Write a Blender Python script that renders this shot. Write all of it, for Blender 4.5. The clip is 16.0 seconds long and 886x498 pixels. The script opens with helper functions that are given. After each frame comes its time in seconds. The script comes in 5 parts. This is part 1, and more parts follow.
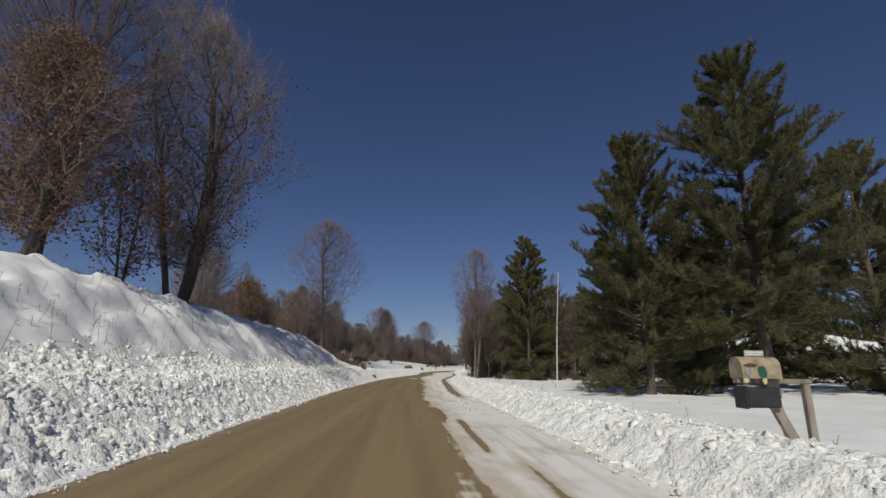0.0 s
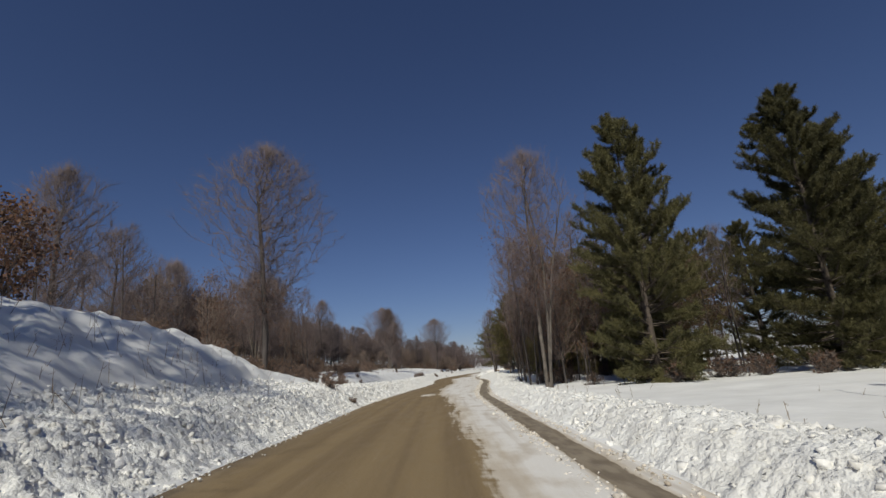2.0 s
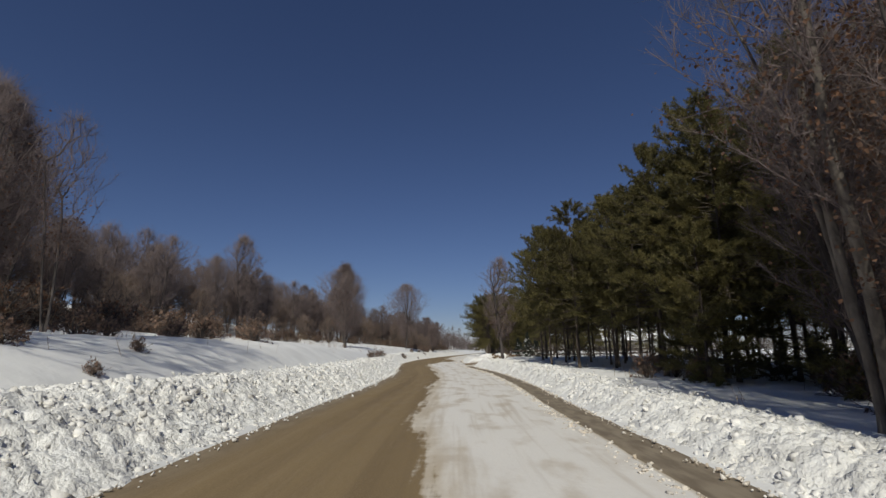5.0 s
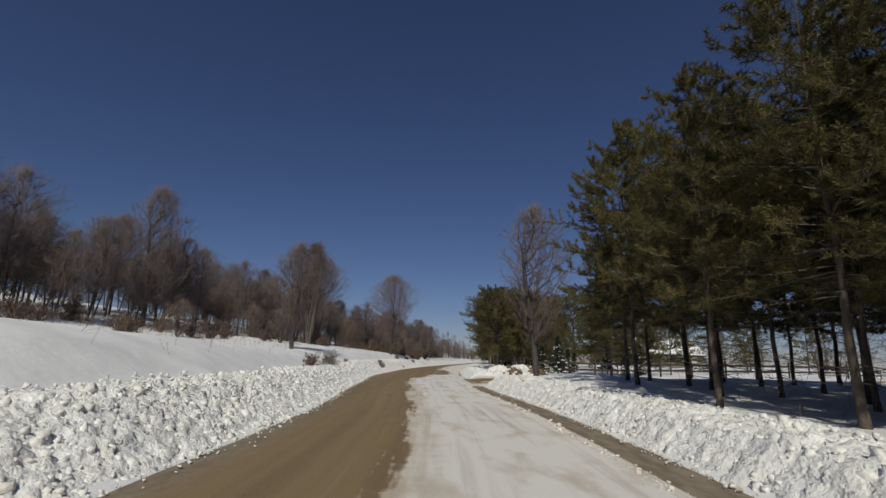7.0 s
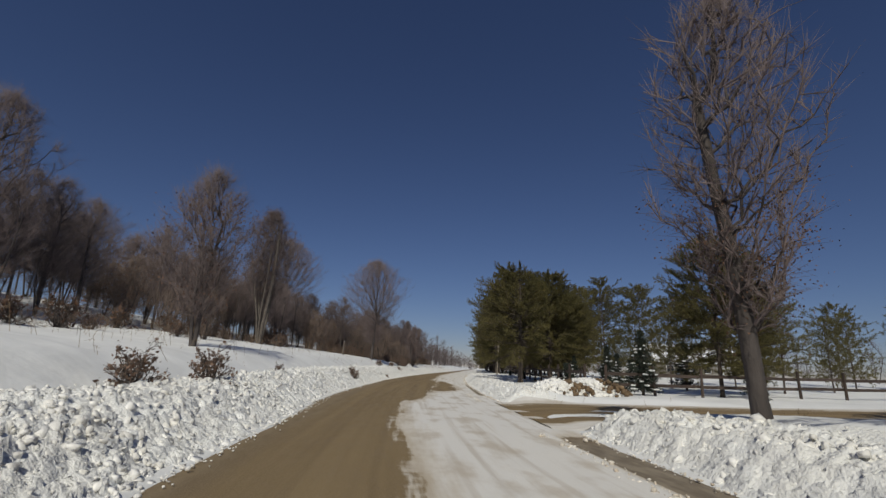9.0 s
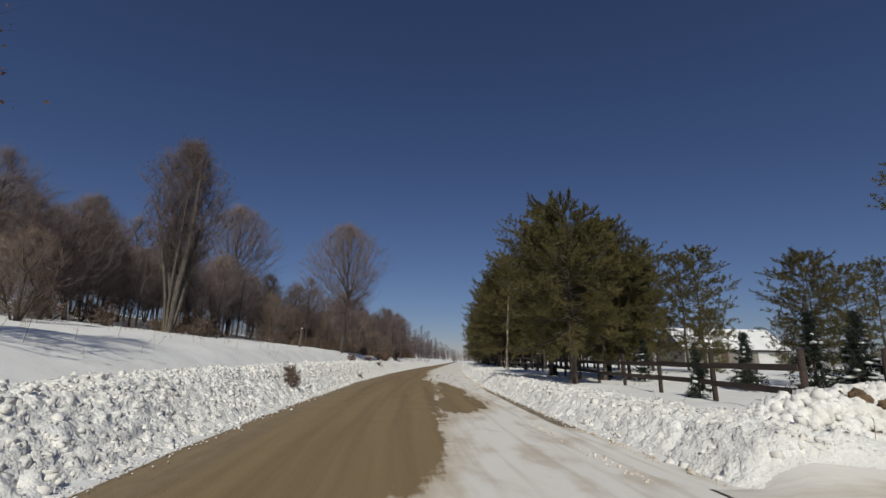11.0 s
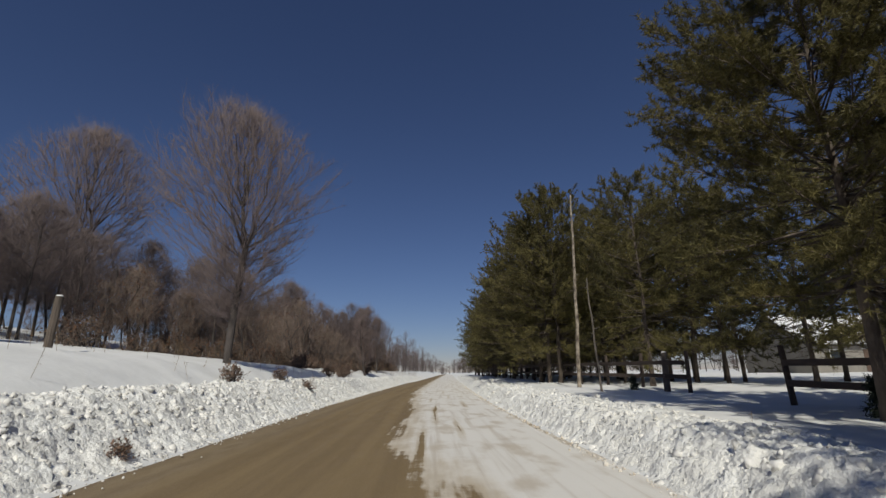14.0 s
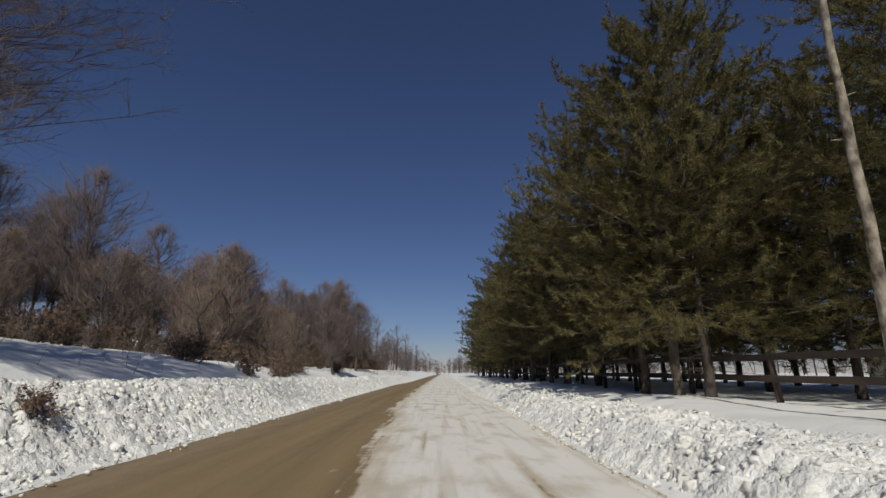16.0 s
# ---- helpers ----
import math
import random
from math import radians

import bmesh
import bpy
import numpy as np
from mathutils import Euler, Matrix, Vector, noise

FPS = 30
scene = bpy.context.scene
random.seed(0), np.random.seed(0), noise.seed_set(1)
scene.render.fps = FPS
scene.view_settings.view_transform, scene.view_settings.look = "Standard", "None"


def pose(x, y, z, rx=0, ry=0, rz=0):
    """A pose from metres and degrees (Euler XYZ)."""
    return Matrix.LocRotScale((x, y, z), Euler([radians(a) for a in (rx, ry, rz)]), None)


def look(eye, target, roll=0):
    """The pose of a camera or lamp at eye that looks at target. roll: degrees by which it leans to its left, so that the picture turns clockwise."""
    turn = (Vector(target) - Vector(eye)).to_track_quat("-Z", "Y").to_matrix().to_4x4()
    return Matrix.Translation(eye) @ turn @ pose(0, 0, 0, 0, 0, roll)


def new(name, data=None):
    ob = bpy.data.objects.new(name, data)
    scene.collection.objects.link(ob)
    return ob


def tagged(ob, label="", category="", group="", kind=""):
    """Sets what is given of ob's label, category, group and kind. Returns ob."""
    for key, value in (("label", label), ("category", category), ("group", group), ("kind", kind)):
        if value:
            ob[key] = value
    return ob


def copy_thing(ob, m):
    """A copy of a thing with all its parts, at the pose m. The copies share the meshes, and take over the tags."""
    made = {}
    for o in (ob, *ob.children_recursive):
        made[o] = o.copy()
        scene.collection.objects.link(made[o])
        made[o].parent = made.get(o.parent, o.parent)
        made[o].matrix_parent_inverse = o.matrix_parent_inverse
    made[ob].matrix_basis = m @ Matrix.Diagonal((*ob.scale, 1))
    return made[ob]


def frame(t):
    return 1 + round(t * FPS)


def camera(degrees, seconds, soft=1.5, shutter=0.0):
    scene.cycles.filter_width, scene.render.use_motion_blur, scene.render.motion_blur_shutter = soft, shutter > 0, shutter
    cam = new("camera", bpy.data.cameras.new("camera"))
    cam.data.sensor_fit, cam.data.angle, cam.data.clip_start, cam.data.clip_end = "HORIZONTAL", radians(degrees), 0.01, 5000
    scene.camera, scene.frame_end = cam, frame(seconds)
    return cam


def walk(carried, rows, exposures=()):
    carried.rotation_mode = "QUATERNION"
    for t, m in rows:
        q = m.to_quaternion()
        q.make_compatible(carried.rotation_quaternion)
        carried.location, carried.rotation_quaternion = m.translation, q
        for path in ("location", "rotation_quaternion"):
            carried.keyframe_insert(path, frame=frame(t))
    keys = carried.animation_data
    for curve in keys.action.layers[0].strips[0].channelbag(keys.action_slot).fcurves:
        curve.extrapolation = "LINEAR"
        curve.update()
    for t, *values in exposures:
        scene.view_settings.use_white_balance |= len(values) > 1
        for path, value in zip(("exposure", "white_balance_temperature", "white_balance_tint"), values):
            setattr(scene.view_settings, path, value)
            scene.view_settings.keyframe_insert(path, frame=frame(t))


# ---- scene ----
cam = camera(86.8, 16.0, soft=1.45)
PATH = [
    (0, (12.786, 0.0, 1.276), (12.562, 1.927, 1.763), 0.5),
    (0.5, (11.759, 5.51, 1.295), (11.516, 7.429, 1.803), 2.1),
    (1, (10.758, 10.987, 1.317), (10.533, 12.907, 1.83), -0.4),
    (1.5, (9.822, 16.332, 1.349), (9.603, 18.258, 1.843), -2.0),
    (2, (8.943, 21.41, 1.366), (8.715, 23.332, 1.869), -4.5),
    (2.5, (8.07, 26.189, 1.367), (7.837, 28.116, 1.852), -4.0),
    (3, (7.203, 30.782, 1.369), (6.98, 32.71, 1.853), -3.7),
    (3.5, (6.38, 35.22, 1.344), (6.166, 37.148, 1.829), -1.7),
    (4, (5.655, 39.66, 1.326), (5.459, 41.597, 1.781), -3.3),
    (4.2, (5.379, 41.443, 1.331), (5.198, 43.385, 1.773), -2.8),
    (6.3, (4.265, 59.948, 1.389), (4.119, 61.898, 1.808), 1.2),
    (6.5, (4.115, 61.591, 1.379), (3.969, 63.54, 1.803), 1.2),
    (7, (3.718, 65.685, 1.353), (3.59, 67.627, 1.81), 1.7),
    (7.5, (3.252, 69.762, 1.325), (3.134, 71.71, 1.761), 1.9),
    (8, (2.708, 73.696, 1.294), (2.612, 75.65, 1.71), 1.2),
    (8.5, (2.14, 77.424, 1.29), (2.056, 79.365, 1.765), 1.1),
    (9, (1.572, 80.874, 1.342), (1.502, 82.812, 1.828), 2.3),
    (9.2, (1.356, 82.228, 1.362), (1.304, 84.163, 1.864), 1.7),
    (11.3, (0.016, 97.081, 1.368), (0.053, 99.028, 1.826), 0.5),
    (11.5, (-0.038, 98.593, 1.369), (0.001, 100.533, 1.856), -0.7),
    (12, (-0.157, 102.421, 1.37), (-0.102, 104.363, 1.844), -0.4),
    (12.5, (-0.234, 106.334, 1.353), (-0.159, 108.268, 1.857), -0.8),
    (13, (-0.272, 110.356, 1.338), (-0.194, 112.289, 1.843), -0.2),
    (13.5, (-0.273, 114.469, 1.364), (-0.192, 116.404, 1.865), 0.7),
    (14, (-0.231, 118.598, 1.364), (-0.149, 120.53, 1.873), -0.6),
    (14.5, (-0.176, 122.587, 1.303), (-0.091, 124.524, 1.796), 2.0),
    (15, (-0.099, 126.381, 1.266), (-0.019, 128.313, 1.776), 2.2),
    (15.5, (-0.033, 129.955, 1.292), (0.057, 131.887, 1.802), 2.2),
    (16, (-0.015, 133.363, 1.317), (0.083, 135.295, 1.826), 0.2),
]
walk(cam, [(t, look(eye, target, roll)) for t, eye, target, roll in PATH], [(0, -0.75, 6500, 7), (1.5, -0.7, 6500, 7), (3, -0.6, 6500, 7), (4.2, -0.64, 6500, 7), (6.3, -0.86, 6500, 7), (9.2, -0.9, 6500, 7), (11.3, -0.78, 6500, 7), (13, -0.74, 6500, 7), (16, -0.73, 6500, 7)])

# ---------------------------------------------------------------- daylight
SUN_FROM = Vector((-0.05, -1.0, 0.0)).normalized()
SUN_ELEV = radians(45)
world = bpy.data.worlds.new("winter_sky")
scene.world = world
world.use_nodes = True
wn = world.node_tree
sky = wn.nodes.new("ShaderNodeTexSky")
sky.sky_type = "NISHITA"
sky.sun_disc = False
sky.sun_elevation = SUN_ELEV
sky.sun_rotation = math.atan2(SUN_FROM.x, SUN_FROM.y)
sky.altitude = 400
sky.air_density = 1.0
sky.dust_density = 0.0
sky.ozone_density = 6.0
wn.nodes["Background"].inputs["Strength"].default_value = 0.07
tone = wn.nodes.new("ShaderNodeMix")
tone.data_type, tone.blend_type = "RGBA", "MULTIPLY"
tone.inputs["Factor"].default_value = 1.0
tone.inputs["B"].default_value = (1.04, 0.95, 1.12, 1)
wn.links.new(sky.outputs[0], tone.inputs["A"])
wn.links.new(tone.outputs["Result"], wn.nodes["Background"].inputs["Color"])
sun_data = bpy.data.lights.new("sun", "SUN")
sun_data.energy = 5.0
sun_data.angle = radians(0.55)
sun_data.color = (1.0, 0.945, 0.84)
sun = new("sun", sun_data)
to_sun = Vector((SUN_FROM.x * math.cos(SUN_ELEV), SUN_FROM.y * math.cos(SUN_ELEV), math.sin(SUN_ELEV)))
sun.matrix_world = look(to_sun * 100, (0, 0, 0))


# ---------------------------------------------------------------- materials
def mat(name, color, rough=0.8, color2=None, scale=4.0, bump=0.0, bump_scale=30.0, metal=0.0, spec=0.3, by_object=0.0, by_island=0.0, detail=5.0, stretch=(1, 1, 1), sheer=0.0):
    """A surface with two-scale colour variation, optional relief, and a spread of brightness between things or leaves."""
    m = bpy.data.materials.new(name)
    m.use_nodes = True
    nt = m.node_tree
    n, l = nt.nodes, nt.links
    b = n["Principled BSDF"]
    b.inputs["Roughness"].default_value = rough
    b.inputs["Metallic"].default_value = metal
    b.inputs["Specular IOR Level"].default_value = spec
    co = n.new("ShaderNodeTexCoord")
    mp = n.new("ShaderNodeMapping")
    mp.inputs["Scale"].default_value = stretch
    l.new(co.outputs["Object"], mp.inputs["Vector"])
    c2 = color2 or tuple(c * 0.6 for c in color)
    noise1 = n.new("ShaderNodeTexNoise")
    noise1.inputs["Scale"].default_value = scale
    noise1.inputs["Detail"].default_value = detail
    l.new(mp.outputs[0], noise1.inputs["Vector"])
    ramp = n.new("ShaderNodeMapRange")
    ramp.inputs["From Min"].default_value = 0.35
    ramp.inputs["From Max"].default_value = 0.65
    l.new(noise1.outputs["Fac"], ramp.inputs["Value"])
    mix = n.new("ShaderNodeMix")
    mix.data_type = "RGBA"
    mix.inputs["A"].default_value = (*color, 1)
    mix.inputs["B"].default_value = (*c2, 1)
    l.new(ramp.outputs[0], mix.inputs["Factor"])
    out = mix.outputs["Result"]
    for amount, node, socket in ((by_object, "ShaderNodeObjectInfo", "Random"), (by_island, "ShaderNodeNewGeometry", "Random Per Island")):
        if amount:
            src = n.new(node)
            mr = n.new("ShaderNodeMapRange")
            mr.inputs["To Min"].default_value = 1 - amount
            mr.inputs["To Max"].default_value = 1 + amount
            l.new(src.outputs[socket], mr.inputs["Value"])
            hs = n.new("ShaderNodeHueSaturation")
            l.new(mr.outputs[0], hs.inputs["Value"])
            l.new(out, hs.inputs["Color"])
            out = hs.outputs["Color"]
    l.new(out, b.inputs["Base Color"])
    if sheer:
        tr = n.new("ShaderNodeBsdfTranslucent")
        l.new(out, tr.inputs["Color"])
        ms = n.new("ShaderNodeMixShader")
        ms.inputs["Fac"].default_value = sheer
        l.new(b.outputs[0], ms.inputs[1])
        l.new(tr.outputs[0], ms.inputs[2])
        l.new(ms.outputs[0], n["Material Output"].inputs["Surface"])
    if bump:
        noise2 = n.new("ShaderNodeTexNoise")
        noise2.inputs["Scale"].default_value = bump_scale
        noise2.inputs["Detail"].default_value = 6
        l.new(mp.outputs[0], noise2.inputs["Vector"])
        bp = n.new("ShaderNodeBump")
        bp.inputs["Strength"].default_value = bump
        bp.inputs["Distance"].default_value = 0.05
        l.new(noise2.outputs["Fac"], bp.inputs["Height"])
        l.new(bp.outputs[0], b.inputs["Normal"])
    return m


SNOW = mat("snow", (0.86, 0.86, 0.84), 0.65, (0.77, 0.77, 0.75), 0.8, 0.35, 4.0, spec=0.25)
PLOUGHED = mat("crumbled_snow", (0.9, 0.9, 0.87), 0.7, (0.8, 0.79, 0.75), 1.6, 0.9, 16.0, spec=0.2)
SNOW_CLOD = mat("ploughed_snow", (0.9, 0.89, 0.86), 0.7, (0.79, 0.77, 0.72), 1.3, 0.5, 14.0, spec=0.2, by_island=0.08)
DIRTY_CLOD = mat("sandy_snow", (0.55, 0.47, 0.37), 0.85, (0.8, 0.77, 0.71), 5.0, 0.5, 20.0, by_island=0.2)
BARK = mat("grey_bark", (0.1, 0.086, 0.079), 0.9, (0.057, 0.049, 0.045), 3.0, 0.6, 18.0, by_object=0.2, stretch=(1, 1, 0.3))
BARK_PALE = mat("pale_bark", (0.185, 0.16, 0.135), 0.9, (0.1, 0.086, 0.074), 5.0, 0.6, 14.0, by_object=0.1, stretch=(1, 1, 0.5))
BARK_PINE = mat("pine_bark", (0.13, 0.105, 0.085), 0.95, (0.07, 0.055, 0.045), 6.0, 0.7, 22.0, by_object=0.25, stretch=(1, 1, 0.4))
TWIG = mat("twigs", (0.19, 0.15, 0.143), 0.85, (0.124, 0.098, 0.094), 1.2, by_object=0.2, by_island=0.25)
TWIG_BROWN = mat("brown_twigs", (0.24, 0.185, 0.152), 0.85, (0.155, 0.12, 0.1), 1.2, by_object=0.25, by_island=0.3)
OAK_LEAF = mat("dry_oak_leaf", (0.215, 0.12, 0.074), 0.7, (0.12, 0.07, 0.047), 1.5, by_object=0.15, by_island=0.45, sheer=0.3)
NEEDLE = mat("red_pine_needles", (0.175, 0.16, 0.07), 0.6, (0.105, 0.1, 0.046), 1.0, by_object=0.2, by_island=0.35, sheer=0.3)
NEEDLE_OLIVE = mat("olive_pine_needles", (0.19, 0.163, 0.06), 0.6, (0.12, 0.108, 0.044), 0.7, by_object=0.25, by_island=0.35, sheer=0.3)
NEEDLE_FIR = mat("spruce_needles", (0.045, 0.058, 0.042), 0.65, (0.03, 0.038, 0.028), 2.0, by_island=0.3, sheer=0.2)
DRY_GRASS = mat("dry_grass", (0.28, 0.2, 0.12), 0.9, (0.17, 0.12, 0.075), 3.0, by_island=0.3)
FENCE_WOOD = mat("weathered_brown_board", (0.085, 0.062, 0.05), 0.85, (0.055, 0.042, 0.035), 6.0, 0.4, 30.0, by_object=0.2)
POST_WOOD = mat("dark_weathered_post", (0.15, 0.122, 0.1), 0.9, (0.085, 0.07, 0.058), 7.0, 0.6, 30.0, stretch=(1, 1, 0.2))
DEAD_BARK = mat("mottled_dead_bark", (0.42, 0.36, 0.28), 0.9, (0.08, 0.062, 0.05), 7.0, 0.6, 14.0, stretch=(1, 1, 0.55))
SHRUB_LEAF = mat("curled_dry_leaf", (0.3, 0.2, 0.145), 0.75, (0.18, 0.12, 0.09), 1.5, by_object=0.15, by_island=0.4, sheer=0.3)
GREY_WOOD = mat("grey_weathered_wood", (0.33, 0.28, 0.23), 0.9, (0.2, 0.165, 0.135), 8.0, 0.5, 40.0, by_object=0.12, stretch=(1, 1, 0.2))
WHITE_PAINT = mat("white_painted_metal", (0.8, 0.8, 0.79), 0.4, (0.7, 0.7, 0.68), 3.0)
BRASS = mat("gold_finial", (0.5, 0.38, 0.12), 0.35, metal=0.8)
BLACK_PLASTIC = mat("black_box_metal", (0.025, 0.025, 0.027), 0.5, (0.04, 0.04, 0.04), 5.0)
TAN_PAINT = mat("painted_tan", (0.42, 0.33, 0.22), 0.6, (0.2, 0.17, 0.12), 5.0)
GREEN_PAINT = mat("painted_green", (0.03, 0.11, 0.075), 0.5, (0.02, 0.08, 0.06), 6.0)
CREAM_PAINT = mat("painted_cream", (0.62, 0.54, 0.3), 0.5, (0.5, 0.42, 0.22), 6.0)
BROWN_PAINT = mat("painted_brown", (0.16, 0.07, 0.04), 0.5, (0.1, 0.05, 0.03), 6.0)
GREY_PAINT = mat("painted_grey", (0.3, 0.29, 0.27), 0.6, (0.22, 0.21, 0.2), 6.0)
SIGN_GREY = mat("sign_plate", (0.5, 0.47, 0.42), 0.6, (0.4, 0.38, 0.34), 6.0)
SIDING = mat("tan_siding", (0.27, 0.25, 0.215), 0.75, (0.22, 0.2, 0.175), 1.0, 0.2, 6.0)
SIDING_WHITE = mat("white_siding", (0.62, 0.62, 0.6), 0.7, (0.52, 0.52, 0.5), 1.0, 0.2, 6.0)
ROOF_DARK = mat("dark_shingle", (0.075, 0.07, 0.066), 0.9, (0.045, 0.043, 0.042), 4.0, 0.4, 20.0)
TRIM_WHITE = mat("trim_white", (0.7, 0.69, 0.66), 0.6, (0.6, 0.6, 0.57), 3.0)
DOOR_BROWN = mat("door_brown", (0.13, 0.085, 0.06), 0.6, (0.09, 0.06, 0.045), 4.0)
TRUCK_PAINT = mat("dark_green_car_paint", (0.035, 0.045, 0.042), 0.28, (0.03, 0.037, 0.035), 2.0, spec=0.5)
CHROME = mat("chrome", (0.7, 0.7, 0.72), 0.2, metal=1.0)
TYRE = mat("tyre_rubber", (0.022, 0.022, 0.022), 0.85, (0.03, 0.03, 0.03), 8.0)
LAMP_GLASS = mat("lamp_lens", (0.6, 0.6, 0.58), 0.15, spec=0.6)
SOIL = mat("frozen_soil", (0.24, 0.165, 0.095), 0.95, (0.13, 0.09, 0.055), 4.0, 0.6, 20.0, by_island=0.2)


def glass_mat(name, tint):
    m = bpy.data.materials.new(name)
    m.use_nodes = True
    b = m.node_tree.nodes["Principled BSDF"]
    b.inputs["Base Color"].default_value = (*tint, 1)
    b.inputs["Roughness"].default_value = 0.05
    b.inputs["Specular IOR Level"].default_value = 0.6
    return m


DARK_GLASS = glass_mat("dark_window_glass", (0.02, 0.025, 0.03))


def road_mat():
    """Sanded brown gravel with packed snow where the 'snow' attribute says it was left, streaked along the road."""
    m = bpy.data.materials.new("sanded_road")
    m.use_nodes = True
    nt = m.node_tree
    n, l = nt.nodes, nt.links
    b = n["Principled BSDF"]
    b.inputs["Specular IOR Level"].default_value = 0.25
    uv = n.new("ShaderNodeUVMap")
    uv.uv_map = "lane"

    def tex(scale, sx, sy, detail=6.0):
        mp = n.new("ShaderNodeMapping")
        mp.inputs["Scale"].default_value = (sx, sy, 1)
        l.new(uv.outputs[0], mp.inputs["Vector"])
        t = n.new("ShaderNodeTexNoise")
        t.inputs["Scale"].default_value = scale
        t.inputs["Detail"].default_value = detail
        l.new(mp.outputs[0], t.inputs["Vector"])
        return t.outputs["Fac"]

    def calc(op, a, c):
        q = n.new("ShaderNodeMath")
        q.operation = op
        for i, v in enumerate((a, c)):
            if isinstance(v, (int, float)):
                q.inputs[i].default_value = v
            else:
                l.new(v, q.inputs[i])
        return q.outputs[0]

    def span(v, lo, hi, to0=0.0, to1=1.0):
        q = n.new("ShaderNodeMapRange")
        q.interpolation_type = "SMOOTHSTEP"
        for k, x in (("From Min", lo), ("From Max", hi), ("To Min", to0), ("To Max", to1)):
            q.inputs[k].default_value = x
        l.new(v, q.inputs["Value"])
        return q.outputs[0]

    def blend(f, a, c):
        q = n.new("ShaderNodeMix")
        q.data_type = "RGBA"
        for k, v in (("A", a), ("B", c)):
            if isinstance(v, tuple):
                q.inputs[k].default_value = (*v, 1)
            else:
                l.new(v, q.inputs[k])
        l.new(f, q.inputs["Factor"])
        return q.outputs["Result"]

    at = n.new("ShaderNodeAttribute")
    at.attribute_name = "snow"
    # edge of the packed snow: broad wander, streaks along the lane, crumbs
    edge = calc("ADD", at.outputs["Fac"], calc("MULTIPLY", calc("SUBTRACT", tex(1.0, 1.1, 0.16), 0.5), 1.15))
    edge = calc("ADD", edge, calc("MULTIPLY", calc("SUBTRACT", tex(1.0, 6.0, 0.5), 0.5), 0.95))
    edge = calc("ADD", edge, calc("MULTIPLY", calc("SUBTRACT", tex(9.0, 1.0, 0.5), 0.5), 0.25))
    edge = calc("ADD", edge, calc("MULTIPLY", calc("SUBTRACT", tex(1.0, 0.8, 3.2, 4.0), 0.5), 0.4))
    cover = span(edge, -0.06, 0.16)
    thin = span(edge, 0.12, 0.95)
    sand = blend(span(tex(1.0, 2.2, 0.05), 0.35, 0.68), (0.24, 0.174, 0.09), (0.17, 0.12, 0.063))
    sand = blend(span(tex(60.0, 1.0, 1.0, 3.0), 0.4, 0.75), sand, (0.29, 0.215, 0.125))
    sand = blend(span(tex(1.0, 3.5, 0.12), 0.6, 0.85, 0.0, 0.5), sand, (0.32, 0.25, 0.165))
    film = blend(span(tex(2.0, 1.6, 0.4), 0.35, 0.7), (0.52, 0.45, 0.35), (0.66, 0.61, 0.53))
    damp = n.new("ShaderNodeAttribute")
    damp.attribute_name = "damp"
    sand = blend(damp.outputs["Fac"], sand, blend(span(tex(5.0, 1.0, 0.3), 0.35, 0.65), (0.185, 0.15, 0.11), (0.28, 0.235, 0.175)))
    white = blend(thin, film, (0.76, 0.735, 0.69))
    white = blend(span(tex(1.0, 4.5, 0.16), 0.5, 0.72, 0.0, 0.45), white, (0.42, 0.35, 0.265))
    white = blend(span(tex(1.0, 1.6, 0.7), 0.48, 0.7, 0.0, 0.7), white, (0.5, 0.43, 0.34))
    l.new(blend(cover, sand, white), b.inputs["Base Color"])
    l.new(span(tex(3.0, 1.0, 0.3), 0.3, 0.7, 0.72, 0.92), b.inputs["Roughness"])
    bp = n.new("ShaderNodeBump")
    bp.inputs["Strength"].default_value = 0.35
    bp.inputs["Distance"].default_value = 0.03
    l.new(calc("ADD", calc("MULTIPLY", cover, 0.7), calc("MULTIPLY", tex(18.0, 1.0, 0.6), 0.7)), bp.inputs["Height"])
    l.new(bp.outputs[0], b.inputs["Normal"])
    return m


ROAD = road_mat()

# ---------------------------------------------------------------- the lie of the land
# road centre line, bank heights and the right-hand field, along y
CY = (-400, -60, 5, 25, 47, 60, 67, 75, 81, 86, 90, 105, 120, 140, 160, 200, 300, 1200)
CX = (88, 23.6, 11.4, 7.6, 4.6, 3.9, 3.75, 3.25, 2.6, 1.7, 1.2, -0.2, -0.75, -0.6, 0.2, 2.2, 7.5, 58)
HALF = 3.35
BERM_Y, BERM_Z = (-60, 45, 62, 90, 108, 145, 170, 400), (1.1, 1.1, 0.82, 0.85, 1.05, 1.15, 0.9, 0.7)
CREST_Y, CREST_Z = (-60, 30, 36, 39, 43, 50, 60, 72, 90, 100, 115, 140, 165, 230, 400), (3.5, 3.4, 3.3, 3.0, 2.2, 1.6, 1.7, 1.85, 1.6, 1.6, 1.9, 2.0, 1.55, 1.5, 1.5)
RISE_Y, RISE_S = (-60, 38, 52, 90, 115, 160, 300), (0.2, 0.2, 0.06, 0.075, 0.1, 0.1, 0.05)
FIELD_Y, FIELD_Z = (-60, 0, 50, 78, 88, 94, 106, 122, 137, 150, 400), (0.1, 0.12, 0.2, 0.55, 0.85, 0.35, 0.35, 0.42, 0.66, 0.75, 0.8)
_gy = np.arange(-400, 1201, 1.0)
_k = np.exp(-np.linspace(-2, 2, 13) ** 2)
_cs = np.convolve(np.pad(np.interp(_gy, CY, CX), 6, mode="reflect", reflect_type="odd"), _k / _k.sum(), mode="valid")


def centre(y):
    return np.interp(y, _gy, _cs)


